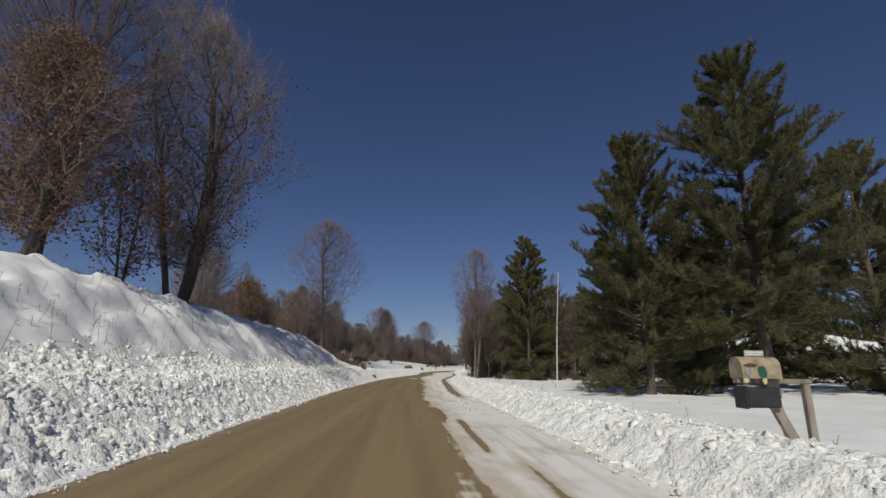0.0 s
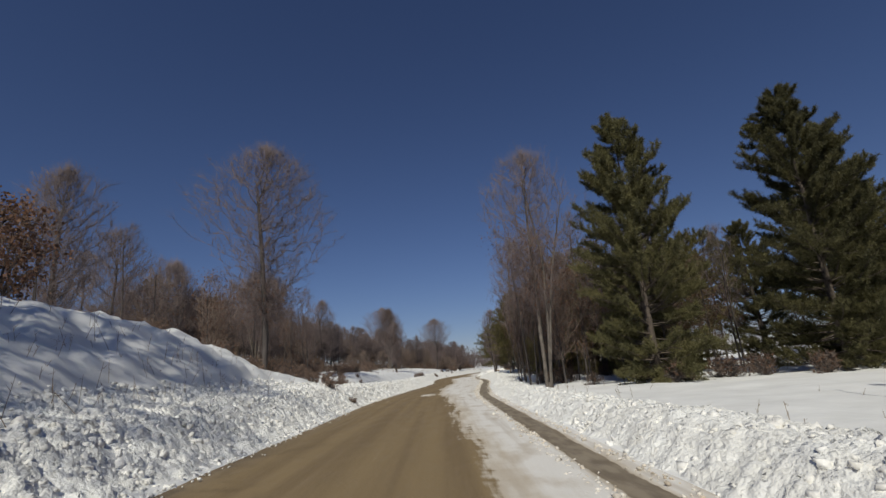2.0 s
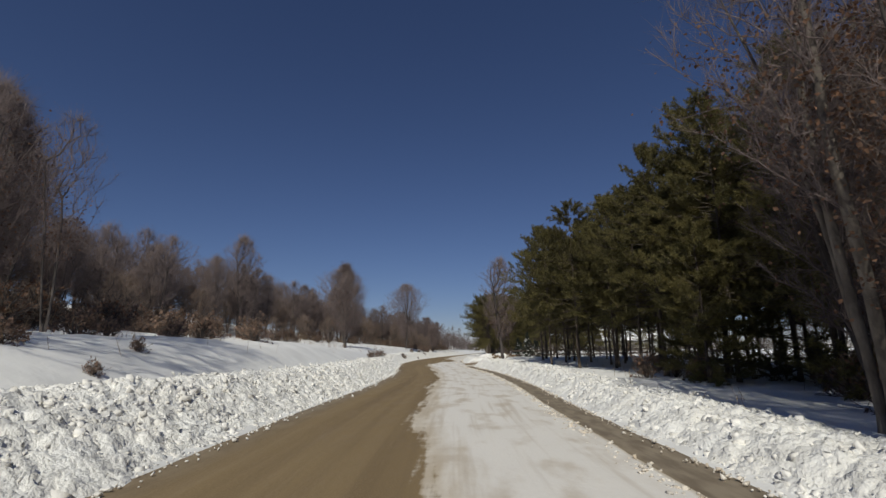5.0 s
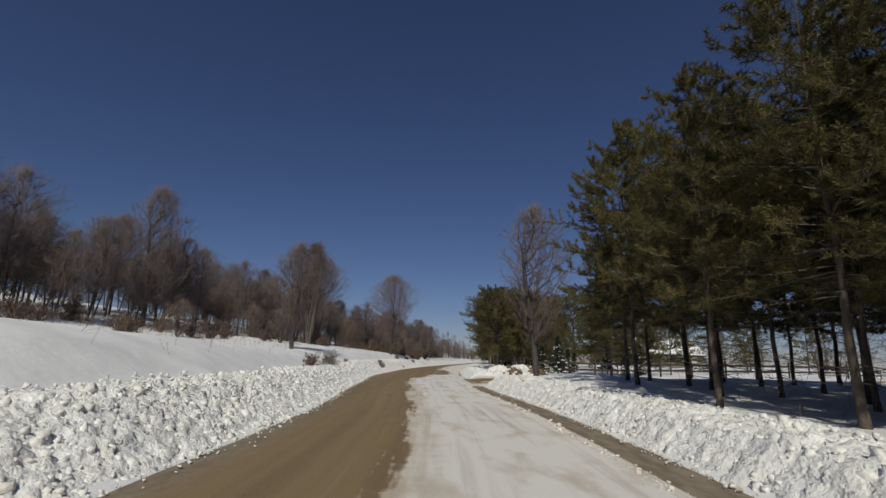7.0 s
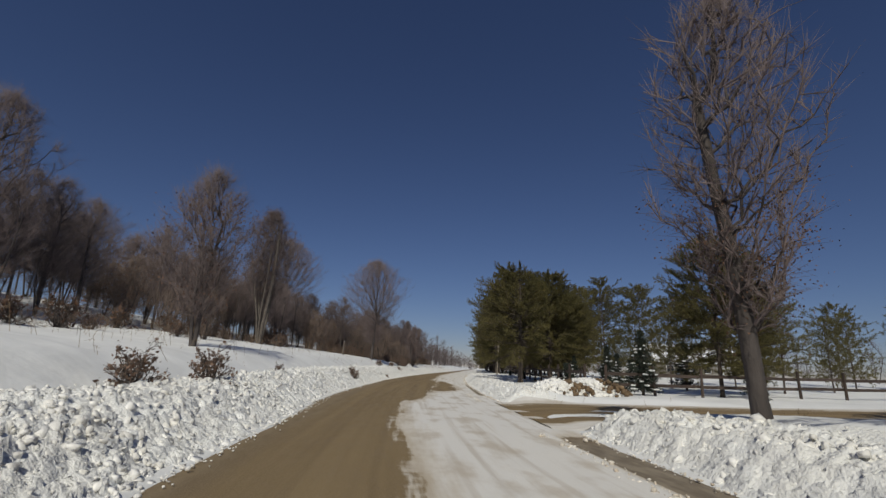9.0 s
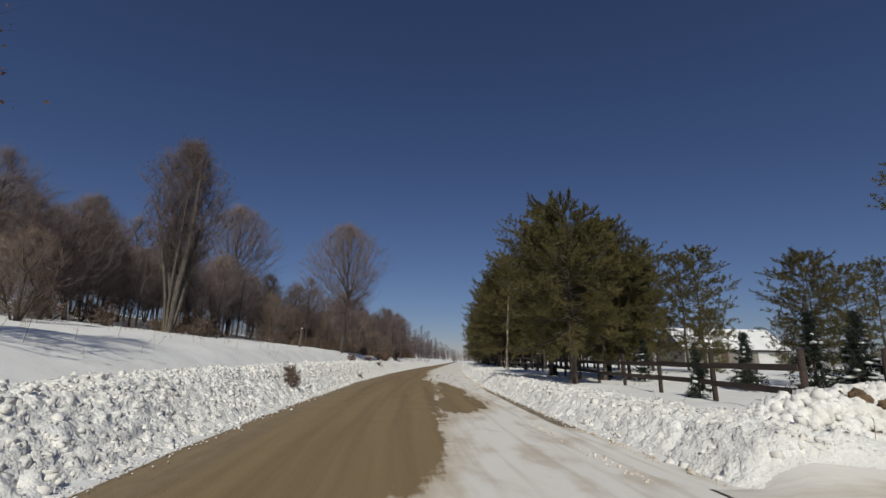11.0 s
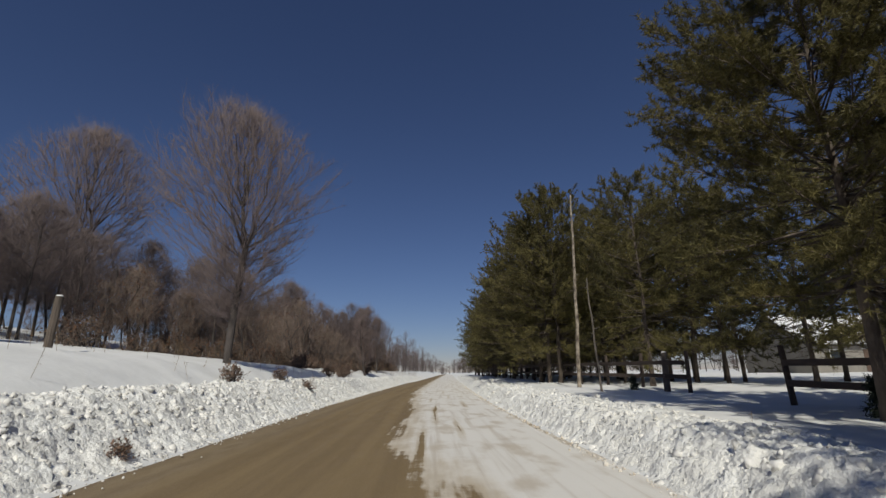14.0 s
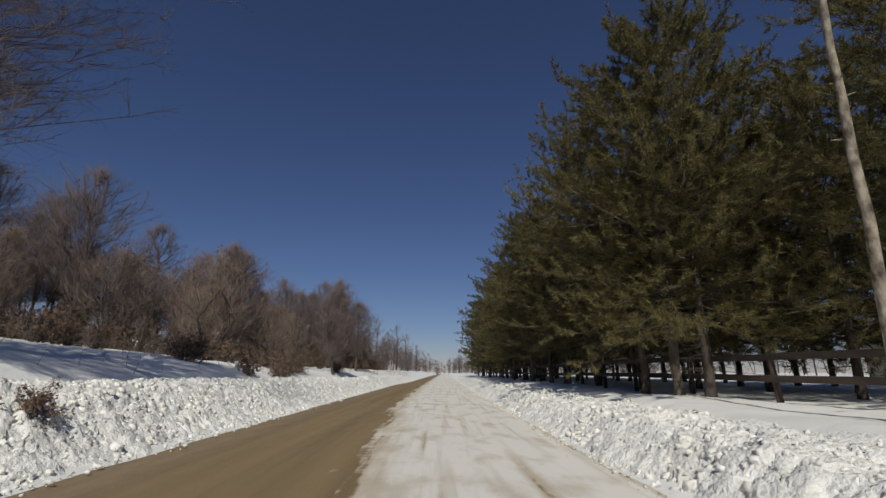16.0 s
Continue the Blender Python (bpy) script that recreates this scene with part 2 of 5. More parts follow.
def smooth(x, a, b):
    t = np.clip((np.asarray(x, float) - a) / (b - a), 0, 1)
    return t * t * (3 - 2 * t)


def widen(y):
    """How much further out the foot of the left-hand ridge lies past the drive."""
    return (0.45 * smooth(y, 90, 100) + 0.15 * smooth(y, 116, 126)) * (1 - smooth(y, 185, 200))


def drive_gap(y, u):
    """1 where the side drive leaves the road on the right."""
    mid = 96.2 + 0.03 * u + 0.0025 * u * u
    return smooth(y, mid - 4.6, mid - 3.2) * (1 - smooth(y, mid + 3.6, mid + 4.8))


def land(x, y):
    """Height of the snow's surface, without its small lumps."""
    x, y = np.asarray(x, float), np.asarray(y, float)
    lat = x - centre(y)
    u = -lat - HALF - widen(y)
    berm, crest, rise = np.interp(y, BERM_Y, BERM_Z), np.interp(y, CREST_Y, CREST_Z), np.interp(y, RISE_Y, RISE_S)
    left = berm * smooth(u, -0.15, 1.7) + (crest - berm) * smooth(u, 1.5, 5.4)
    left = left + rise * np.clip(u - 4.6, 0, 22) + np.interp(y, (60, 110, 180, 260), (0.06, 0.13, 0.1, 0.04)) * np.clip(u - 18, 0, 45)
    # a shallow trough behind the plough ridge
    left = left - 0.22 * smooth(u, 1.6, 2.6) * (1 - smooth(u, 2.6, 4.2)) * (y > 48)
    w = lat - HALF
    field = np.interp(y, FIELD_Y, FIELD_Z)
    gap = drive_gap(y, np.maximum(w, 0))
    ridge = np.interp(y, (-10, 30, 44, 56, 72), (0.55, 0.5, 0.36, 0.4, 0.6)) * smooth(w, -0.1, 0.9) * (1 - smooth(w, 1.3, 3.0)) + field * smooth(w, 1.2, 3.0)
    right = ridge * (1 - gap) + gap * (0.06 * smooth(w, 0, 1) + 0.012 * np.clip(w, 0, 40))
    right = right + 0.012 * np.clip(w - 10, 0, 60)
    flat = -0.07
    return np.where(u > -0.1, np.maximum(left, flat), np.where(w > -0.1, np.maximum(right, flat), flat))


def ground_z(x, y):
    return float(land(x, y))


def lumps(x, y, fine):
    """Uneven snow: soft swells, and on the steep bank slumps, hollows, and furrows shaped in for tree-shadow streaks.
    """
    p = Vector((x, y, 0.0))
    soft = noise.fractal(p * 0.35, 0.9, 2.1, 4) * 0.09
    if y < 48 and x < 6:
        steep = 1 - min(max((y - 38) / 9, 0), 1)
        # furrows running along the bank stand in for streaks of tree shadow
        run = Vector((x * 1.15 + y * 0.3, y * 0.28, 2.0))
        soft += 1.2 * steep * (0.2 * noise.fractal(p * 0.9, 0.8, 2.1, 4) + 0.24 * abs(noise.noise(run)) + 0.05 * abs(noise.noise(p * 2.6)) + 0.1 * noise.noise(run * 2.3) - 0.5 * max(0, noise.noise(p * 1.1 + Vector((9, 4, 0))) - 0.28))
    return soft * (1 - fine) + fine * (noise.fractal(p * 1.3, 0.8, 2.0, 5) * 0.17 + abs(noise.noise(p * 4.3)) * 0.07)


# ---------------------------------------------------------------- mesh helpers
def part(name, bm, material, parent=None, label=""):
    """Links a bmesh, or arrays of vertices and faces, as one mesh object, under a thing or a part."""
    me = bpy.data.meshes.new(name)
    if isinstance(bm, bmesh.types.BMesh):
        bm.to_mesh(me)
        bm.free()
    else:
        verts, faces = bm
        fill_mesh(me, verts, faces)
    me.materials.append(material)
    ob = new(name, me)
    ob.parent = parent
    return tagged(ob, label=label)


def fill_mesh(me, verts, faces):
    """faces: one array of triangles or quads, or a list of such arrays."""
    groups = faces if isinstance(faces, list) else [faces]
    groups = [np.asarray(g, np.int32) for g in groups if len(g)]
    verts = np.asarray(verts, np.float32)
    me.vertices.add(len(verts))
    me.vertices.foreach_set("co", verts.ravel())
    loops = np.concatenate([g.ravel() for g in groups])
    sizes = np.concatenate([np.full(len(g), g.shape[1], np.int32) for g in groups])
    me.loops.add(len(loops))
    me.loops.foreach_set("vertex_index", loops)
    me.polygons.add(len(sizes))
    me.polygons.foreach_set("loop_start", np.concatenate([[0], np.cumsum(sizes)[:-1]]).astype(np.int32))
    me.polygons.foreach_set("loop_total", sizes)
    me.update(calc_edges=True)


def thing(name, place, label, category, group="", rz=0.0, scale=1.0):
    e = new(name)
    e.empty_display_size = 0.2
    e.matrix_basis = pose(*place, 0, 0, rz) @ Matrix.Diagonal((scale, scale, scale, 1))
    return tagged(e, label=label, category=category, group=group)


def box(bm, sx, sy, sz, at=(0, 0, 0), rot=(0, 0, 0), bevel=0.0):
    """A box of that size centred at a place, with softened edges."""
    made = bmesh.ops.create_cube(bm, size=1.0, matrix=pose(*at, *rot) @ Matrix.Diagonal((sx, sy, sz, 1)))
    if bevel:
        edges = list({e for v in made["verts"] for e in v.link_edges})
        bmesh.ops.bevel(bm, geom=edges, offset=bevel, segments=1, affect="EDGES")
    return bm


def slab(sx, sy, sz, at=(0, 0, 0), rot=(0, 0, 0), bevel=0.0):
    return box(bmesh.new(), sx, sy, sz, at, rot, bevel)


def rod(bm, a, b, r0, r1, sides=10):
    a, b = Vector(a), Vector(b)
    turn = (b - a).to_track_quat("Z", "Y").to_matrix().to_4x4()
    bmesh.ops.create_cone(bm, cap_ends=True, segments=sides, radius1=r0, radius2=r1, depth=(b - a).length, matrix=Matrix.Translation((a + b) / 2) @ turn)
    return bm


def tubes(segs, sides):
    """Open tapered tubes. segs: rows of start, end, start radius, end radius."""
    s = np.asarray(segs, float).reshape(-1, 8)
    a, b, r = s[:, :3], s[:, 3:6], s[:, 6:]
    d = b - a
    d /= np.maximum(np.linalg.norm(d, axis=1, keepdims=True), 1e-9)
    ref = np.where(np.abs(d[:, 2:3]) > 0.9, [[1.0, 0, 0]], [[0, 0, 1.0]])
    e1 = np.cross(d, ref)
    e1 /= np.linalg.norm(e1, axis=1, keepdims=True)
    e2 = np.cross(d, e1)
    ang = np.arange(sides) * 2 * np.pi / sides
    ring = np.cos(ang)[None, :, None] * e1[:, None] + np.sin(ang)[None, :, None] * e2[:, None]
    v = np.stack([a[:, None] + ring * r[:, 0, None, None], b[:, None] + ring * r[:, 1, None, None]], 1)
    base = np.arange(len(s))[:, None] * 2 * sides
    i = np.arange(sides)
    j = (i + 1) % sides
    f = np.stack([base + i, base + j, base + sides + j, base + sides + i], -1).reshape(-1, 4)
    return v.reshape(-1, 3), f


def merge(chunks):
    vs, fs, n = [], [], 0
    for v, f in chunks:
        vs.append(v)
        fs.append(np.asarray(f) + n)
        n += len(v)
    return np.concatenate(vs), fs


def unit(v):
    return v / np.maximum(np.linalg.norm(v, axis=-1, keepdims=True), 1e-9)


# ---------------------------------------------------------------- growing things
def grow(rng, height, radius, stems=1, first=0.25, limbs=12, angle=48, reach=0.45, lift=0.35, fans=(6, 5, 3), droop=0.0, wander=0.05, twig=0.009, lean=0.04, lead=0.93, taper=0.8, splay=0.28, fine=0.36):
    """Branches of a leafless tree: thick ones, thin ones, and the points where twigs end."""
    thick, thin, ends = [], [], []

    def shoot(p, d, length, r0, r1, n, level, stray, up):
        pts = [p]
        for i in range(n):
            d = unit(d + rng.normal(0, stray, 3) + np.array([0, 0, up]))
            q = p + d * length / n
            ra, rb = r0 + (r1 - r0) * i / n, r0 + (r1 - r0) * (i + 1) / n
            (thick if level < 2 else thin).append([*p, *q, ra, rb])
            p = q
            pts.append(p)
        return pts, d

    def along(pts, t):
        k = min(int(t * (len(pts) - 1)), len(pts) - 2)
        w = t * (len(pts) - 1) - k
        return pts[k] * (1 - w) + pts[k + 1] * w, unit(pts[k + 1] - pts[k])

    def side(d, a, turn):
        ref = np.array([1.0, 0, 0]) if abs(d[2]) > 0.8 else np.array([0, 0, 1.0])
        e1 = unit(np.cross(d, ref))
        e2 = np.cross(d, e1)
        return unit(d * math.cos(a) + (e1 * math.cos(turn) + e2 * math.sin(turn)) * math.sin(a))

    def fork(pts, length, r, level):
        count = fans[level - 1]
        count = max(2, int(round(count * rng.uniform(0.75, 1.25))))
        for k in range(count):
            t = 0.22 + 0.78 * (k + rng.uniform(0.2, 0.8)) / count
            p, d = along(pts, min(t, 0.99))
            ll = length * rng.uniform(0.36, 0.6) * (1.15 - 0.5 * t)
            rr = max(r * (0.55 - 0.25 * t), twig)
            cp, _ = shoot(p, side(d, radians(rng.uniform(28, 58)), rng.uniform(0, 6.28)), ll, rr, max(rr * 0.4, twig * 0.7), (1 if level == len(fans) else 3), level + 1, 0.16, 0.07 - droop)
            if level < len(fans):
                fork(cp, ll, rr, level + 1)
            else:
                ends.append(cp[-1])

    for s in range(stems):
        turn0 = rng.uniform(0, 6.28)
        d0 = unit(np.array([math.cos(turn0) * (splay if stems > 1 else lean), math.sin(turn0) * (splay if stems > 1 else lean), 1.0]))
        hh = height * (1 if s == 0 else rng.uniform(0.75, 0.95))
        rr = radius * (1 if s == 0 else rng.uniform(0.6, 0.85))
        off = np.array([math.cos(turn0), math.sin(turn0), 0]) * (radius * 1.2 if stems > 1 else 0)
        pts, _ = shoot(off + np.array([0, 0, -0.3]), d0, hh * lead, rr, rr * 0.12, 9, 0, wander, 0.05)
        thick.append([*(off + np.array([0, 0, -0.35])), *(off + d0 * 0.35), rr * 1.5, rr * 1.02])
        n = max(3, int(limbs / (stems ** 0.6)))
        for k in range(n):
            t = first + (1 - first) * ((k + rng.uniform(0, 0.9)) / n) ** 0.9
            t = min(t, 0.985)
            p, d = along(pts, t)
            ll = hh * reach * (1.12 - taper * t) * rng.uniform(0.75, 1.2)
            r1 = max(rr * fine * (1.15 - t), twig * 2)
            cp, _ = shoot(p, side(d, radians(angle * rng.uniform(0.75, 1.25) * (1.1 - 0.45 * t)), turn0 + k * 2.4 + rng.uniform(-0.5, 0.5)), ll, r1, max(r1 * 0.3, twig), 5, 1, 0.11, lift * 0.3 - droop)
            fork(cp, ll, r1, 1)
    return thick, thin, np.array(ends)


def grow_crown(rng, height, radius, stems=1, base=0.25, spread=0.28, belly=0.6, points=600, twigs=7, fan=0.7, twig=0.007, rise=0.6, lean=0.02, splay=0.16, lead=0.8, balance=0.35, droop=0.0, uneven=0.16):
    """A leafless tree whose twigs fill a domed crown: each bud joins the nearest branch, thickness follows what it carries."""
    nodes, parent, path = [], [], []
    for s in range(stems):
        a = rng.uniform(0, 6.28) + s * 6.28 / stems
        tilt = splay if stems > 1 else lean
        d = unit(np.array([math.cos(a) * tilt, math.sin(a) * tilt, 1.0]))
        hh = height * lead * (1 if s == 0 else rng.uniform(0.78, 1.0))
        p = np.array([math.cos(a), math.sin(a), 0]) * (radius * 1.1 if stems > 1 else 0) + [0, 0, -0.3]
        n = max(6, int(hh / 0.55))
        for i in range(n + 1):
            nodes.append(p)
            parent.append(len(nodes) - 2 if i else -1)
            path.append(hh * i / n * 0.6)
            d = unit(d + rng.normal(0, 0.018 if stems == 1 else 0.03, 3) + [0, 0, 0.03])
            p = p + d * hh / n
    fixed = len(nodes)
    b = (belly - base) / (1 - base)
    s = rng.random(points) ** 0.85
    wide = np.where(s < b, (0.12 + 0.88 * s / b) ** 0.65, np.maximum(0, 1 - ((s - b) / (1 - b)) ** 2.0) ** 0.6)
    a = rng.uniform(0, 6.28, points)
    ph = rng.uniform(0, 6.28, 4)
    wide = wide * (1 + uneven * (np.sin(2 * a + ph[0]) + np.sin(3 * a + ph[1] + 6 * s) + 0.7 * np.sin(5 * a + ph[2] - 9 * s)))
    r = spread * height * wide * rng.random(points) ** 0.55 * rng.uniform(0.72, 1.22, points)
    pts = np.stack([r * np.cos(a), r * np.sin(a), height * (base + (1 - base) * s)], -1)
    pts = pts[np.argsort((pts[:, 2] - height * base) * 0.8 + r)]
    nodes = np.vstack([nodes, pts])
    parent = np.concatenate([parent, np.zeros(points, int)]).astype(int)
    path = np.concatenate([path, np.zeros(points)])
    low = np.concatenate([nodes[:fixed, 2] < height * base * 0.8, np.zeros(points, bool)])
    for i in range(fixed, len(nodes)):
        v = nodes[i] - nodes[:i]
        dist = np.sqrt((v * v).sum(1))
        cost = dist + 2.0 * np.maximum(0, rise * np.hypot(v[:, 0], v[:, 1]) - v[:, 2]) + balance * path[:i] + 50 * low[:i]
        k = int(np.argmin(cost))
        parent[i], path[i] = k, path[k] + dist[k]
    load = np.zeros(len(nodes))
    heavy = np.full(len(nodes), -1)
    kids = np.zeros(len(nodes), int)
    for i in range(len(nodes) - 1, -1, -1):
        load[i] += 1 if kids[i] == 0 else 0
        k = parent[i]
        if k >= 0:
            kids[k] += 1
            if heavy[k] < 0 or load[i] > load[heavy[k]]:
                heavy[k] = i
            load[k] += load[i]
    inner = np.nonzero((parent >= 0) & (heavy >= 0) & (np.arange(len(nodes)) >= fixed))[0]
    for _ in range(2):
        nodes[inner] = 0.5 * nodes[inner] + 0.25 * nodes[parent[inner]] + 0.25 * nodes[heavy[inner]]
    nodes[fixed:] += rng.normal(0, 0.007 * height, (points, 3))
    power = math.log(radius / (twig * 1.5)) / math.log(max(load.max(), 2))
    thick_r = np.maximum(twig * 1.5 * np.maximum(load, 1) ** power, twig * 1.2)
    height_f = np.clip(nodes[:, 2] / (height * lead), 0, 1)
    thick_r[:fixed] = np.maximum(thick_r[:fixed], radius * (0.9 if stems == 1 else 0.62) * (1 - height_f[:fixed]) ** 0.9)
    edge = np.nonzero(parent >= 0)[0]
    rows = np.concatenate([nodes[parent[edge]], nodes[edge], np.minimum(thick_r[parent[edge]], np.maximum(thick_r[edge] * 1.6, thick_r[edge] + 0.004))[:, None], thick_r[edge][:, None]], 1)
    stout = (rows[:, 7] > 0.02) | (edge < fixed)
    thick, thin = rows[stout], rows[~stout]
    for i in range(fixed):
        if parent[i] < 0:
            p = nodes[i]
            thick = np.vstack([thick, [*(p - [0, 0, 0.1]), *(p + [0, 0, 0.65]), radius * 1.5, radius * 0.95]])
    outer = edge[(load[edge] < 5) & (edge >= fixed)]
    who = np.repeat(outer, twigs)
    along = unit(nodes[who] - nodes[parent[who]])
    start = nodes[parent[who]] + (nodes[who] - nodes[parent[who]]) * rng.uniform(0.2, 1.0, (len(who), 1))
    way = unit(along * 0.8 + rng.normal(0, 0.46, (len(who), 3)) + [0, 0, 0.22 - droop])
    tip = start + way * fan * rng.uniform(0.35, 1.5, (len(who), 1))
    return thick, thin, np.concatenate([start, tip, np.full((len(who), 1), twig)], 1), tip


def spikes(rows):
    """Thin twigs that run out to a point. rows: start, end, radius."""
    a, b, r = rows[:, :3], rows[:, 3:6], rows[:, 6:7]
    d = unit(b - a)
    e1 = unit(np.cross(d, np.where(np.abs(d[:, 2:3]) > 0.9, [[1.0, 0, 0]], [[0, 0, 1.0]])))
    e2 = np.cross(d, e1)
    v = np.stack([a + e1 * r, a - 0.5 * e1 * r + 0.87 * e2 * r, a - 0.5 * e1 * r - 0.87 * e2 * r, b], 1)
    i = np.arange(len(a))[:, None] * 4
    return v.reshape(-1, 3), np.concatenate([i + [0, 1, 3], i + [1, 2, 3], i + [2, 0, 3]])


def leaf_cards(rng, spots, size, count, spread=0.12):
    """Small folded leaves scattered round the ends of twigs."""
    c = spots[rng.integers(0, len(spots), count)] + rng.normal(0, spread, (count, 3))
    a = unit(rng.normal(0, 1, (count, 3)) + [0, 0, -0.5])
    b = unit(np.cross(a, rng.normal(0, 1, (count, 3))))
    nrm = np.cross(a, b)
    ln = size * rng.uniform(0.7, 1.4, (count, 1))
    w = ln * 0.36
    v = np.stack([c, c + a * ln * 0.5 + b * w + nrm * w * 0.5, c + a * ln, c + a * ln * 0.5 - b * w + nrm * w * 0.5], 1)
    i = np.arange(count)[:, None] * 4
    return v.reshape(-1, 3), np.concatenate([i + [0, 1, 2], i + [0, 2, 3]])


def needle_tufts(rng, c, d, blades, length, width, spread=0.95):
    """Brushes of needles at places c, along directions d."""
    m = len(c)
    c = np.repeat(c, blades, 0)
    dd = unit(np.repeat(d, blades, 0) * 0.8 + rng.normal(0, spread, (m * blades, 3)))
    ln = length * rng.uniform(0.65, 1.2, (m * blades, 1))
    s = unit(np.cross(dd, rng.normal(0, 1, (m * blades, 3)))) * width
    root = c - np.repeat(d, blades, 0) * rng.uniform(0, 0.6, (m * blades, 1)) * length
    v = np.stack([root - s * 0.5, root + s * 0.5, root + dd * ln], 1)
    return v.reshape(-1, 3), np.arange(m * blades * 3).reshape(-1, 3)


def grow_pine(rng, height, radius, bare=0.12, width=0.3, whorl=0.5, per=5, tufts=5, blades=14, length=0.2, blade=0.028, flat=0.0, ragged=0.25, side=0.0, brush=3, dead=0.0, up=0.55, lift=0.0, curl=0.1):
    """A pine: trunk, limbs in whorls, and needle brushes towards their ends."""
    trunk, limbs, spots, ways = [], [], [], []
    p = np.array([0, 0, -0.3])
    n = 10
    bend = rng.normal(0, 0.012, 2)
    for i in range(n):
        q = np.array([bend[0] * (i + 1) * height / n + rng.normal(0, 0.02), bend[1] * (i + 1) * height / n + rng.normal(0, 0.02), -0.3 + (height + 0.2) * (i + 1) / n])
        trunk.append([*p, *q, radius * (1 - 0.93 * i / n), radius * (1 - 0.93 * (i + 1) / n)])
        p = q
    trunk.append([0, 0, -0.35, 0, 0, 0.3, radius * 1.45, radius * 1.0])

    def axis(z):
        t = np.clip((z + 0.3) / (height + 0.2), 0, 0.999) * n
        k = int(t)
        s = trunk[k]
        return np.array(s[:3]) * (1 - t + k) + np.array(s[3:6]) * (t - k)

    z = height * bare
    while z < height - 0.15:
        t = (z - height * bare) / (height * (1 - bare))
        cone = (1 - t) ** 0.75 * min(1, 0.55 + t * 1.5)
        dome = max(0.12, 1 - abs((t - 0.38) / 0.68) ** 2.8)
        shape = cone * (1 - flat) + dome * flat
        for k in range(per):
            a = rng.uniform(0, 6.28)
            ll = max(0.25, height * width * shape * rng.uniform(1 - ragged * 1.6, 1 + ragged) * (1 - side * math.cos(a)))
            el = radians(-8 - 20 * max(0, 1 - 5 * t) + lift + (48 - 22 * min(flat, 1)) * t + rng.uniform(-10, 12))
            d = np.array([math.cos(a) * math.cos(el), math.sin(a) * math.cos(el), math.sin(el)])
            o = axis(z + rng.uniform(-0.15, 0.15))
            pts = [o]
            m = 3
            for i in range(m):
                d = unit(d + rng.normal(0, 0.1, 3) + [0, 0, curl])
                e = pts[-1] + d * ll / m
                r0 = max(0.006, radius * 0.26 * (1 - t) * (1 - i / m) + 0.006)
                limbs.append([*pts[-1], *e, r0, max(0.005, r0 * 0.6)])
                pts.append(e)
            count = max(2, int(tufts * (0.3 + 0.8 * ll / (height * width))))
            for i in range(count):
                w = 0.3 + 0.7 * (i + rng.uniform(0, 1)) / count
                f = min(w, 0.999) * m
                j = int(f)
                base = pts[j] * (1 - f + j) + pts[j + 1] * (f - j)
                out = unit(d * 0.75 + rng.normal(0, 0.42, 3) + [0, 0, up])
                tip = base + out * max(0.3, ll * rng.uniform(0.1, 0.3) * (1.2 - 0.5 * w))
                limbs.append([*base, *tip, 0.008, 0.004])
                for g in range(brush):
                    f = 1 - g * min(0.3, 0.9 / brush)
                    spots.append(base * (1 - f) + tip * f)
                    ways.append(out)
        z += whorl * rng.uniform(0.7, 1.25)
    # dead lower branches
    for k in range(int(dead)):
        o = axis(height * rng.uniform(0.07, bare + 0.12))
        a = rng.uniform(0, 6.28)
        e = o + np.array([math.cos(a), math.sin(a), rng.uniform(-0.25, 0.25)]) * height * width * rng.uniform(0.3, 0.75)
        limbs.append([*o, *e, 0.014, 0.004])
        for i in range(4):
            q = o + (e - o) * rng.uniform(0.35, 1.0)
            limbs.append([*q, *(q + rng.normal(0, 0.22, 3) + (e - o) * 0.12), 0.006, 0.003])
    for i in range(4):
        spots.append(axis(height - 0.12 * i))
        ways.append(np.array([0, 0, 1.0]))
    need = needle_tufts(rng, np.array(spots), np.array(ways), blades, length, blade)
    return trunk, limbs, need


def bare_tree(kind_seed, label, place, rz=0.0, scale=1.0, bark=None, twig_mat=None, leaves=0, leaf_zone=1.0, leaf=0.11, leaf_mat=None, group="", name="bare_tree", **kw):
    rng = np.random.default_rng(kind_seed)
    if "spread" in kw:
        thick, thin, fine, ends = grow_crown(rng, **kw)
        crown = merge([tubes(thin, 3), spikes(fine)])
    else:
        thick, thin, ends = grow(rng, **kw)
        crown = tubes(thin, 3)
    t = thing(name, place, label, "tree", group, rz, scale)
    part("trunk", tubes(thick, 6), bark or BARK, t)
    part("crown", crown, twig_mat or TWIG, t)
    if leaves:
        low = ends[ends[:, 2] < ends[:, 2].max() * leaf_zone]
        part("leaves", leaf_cards(rng, low, leaf, leaves, min(0.13, 0.015 * kw["height"] + 0.02)), leaf_mat or OAK_LEAF, t, "dry brown leaves still hanging on")
    return t


def pine_tree(kind_seed, label, place, rz=0.0, scale=1.0, needles=None, group="", bark=None, **kw):
    rng = np.random.default_rng(kind_seed)
    trunk, limbs, need = grow_pine(rng, **kw)
    t = thing("pine_tree", place, label, "tree", group, rz, scale)
    part("trunk", merge([tubes(trunk, 8), tubes(limbs, 3)]), bark or BARK_PINE, t)
    part("crown", need, needles or NEEDLE, t)
    return t


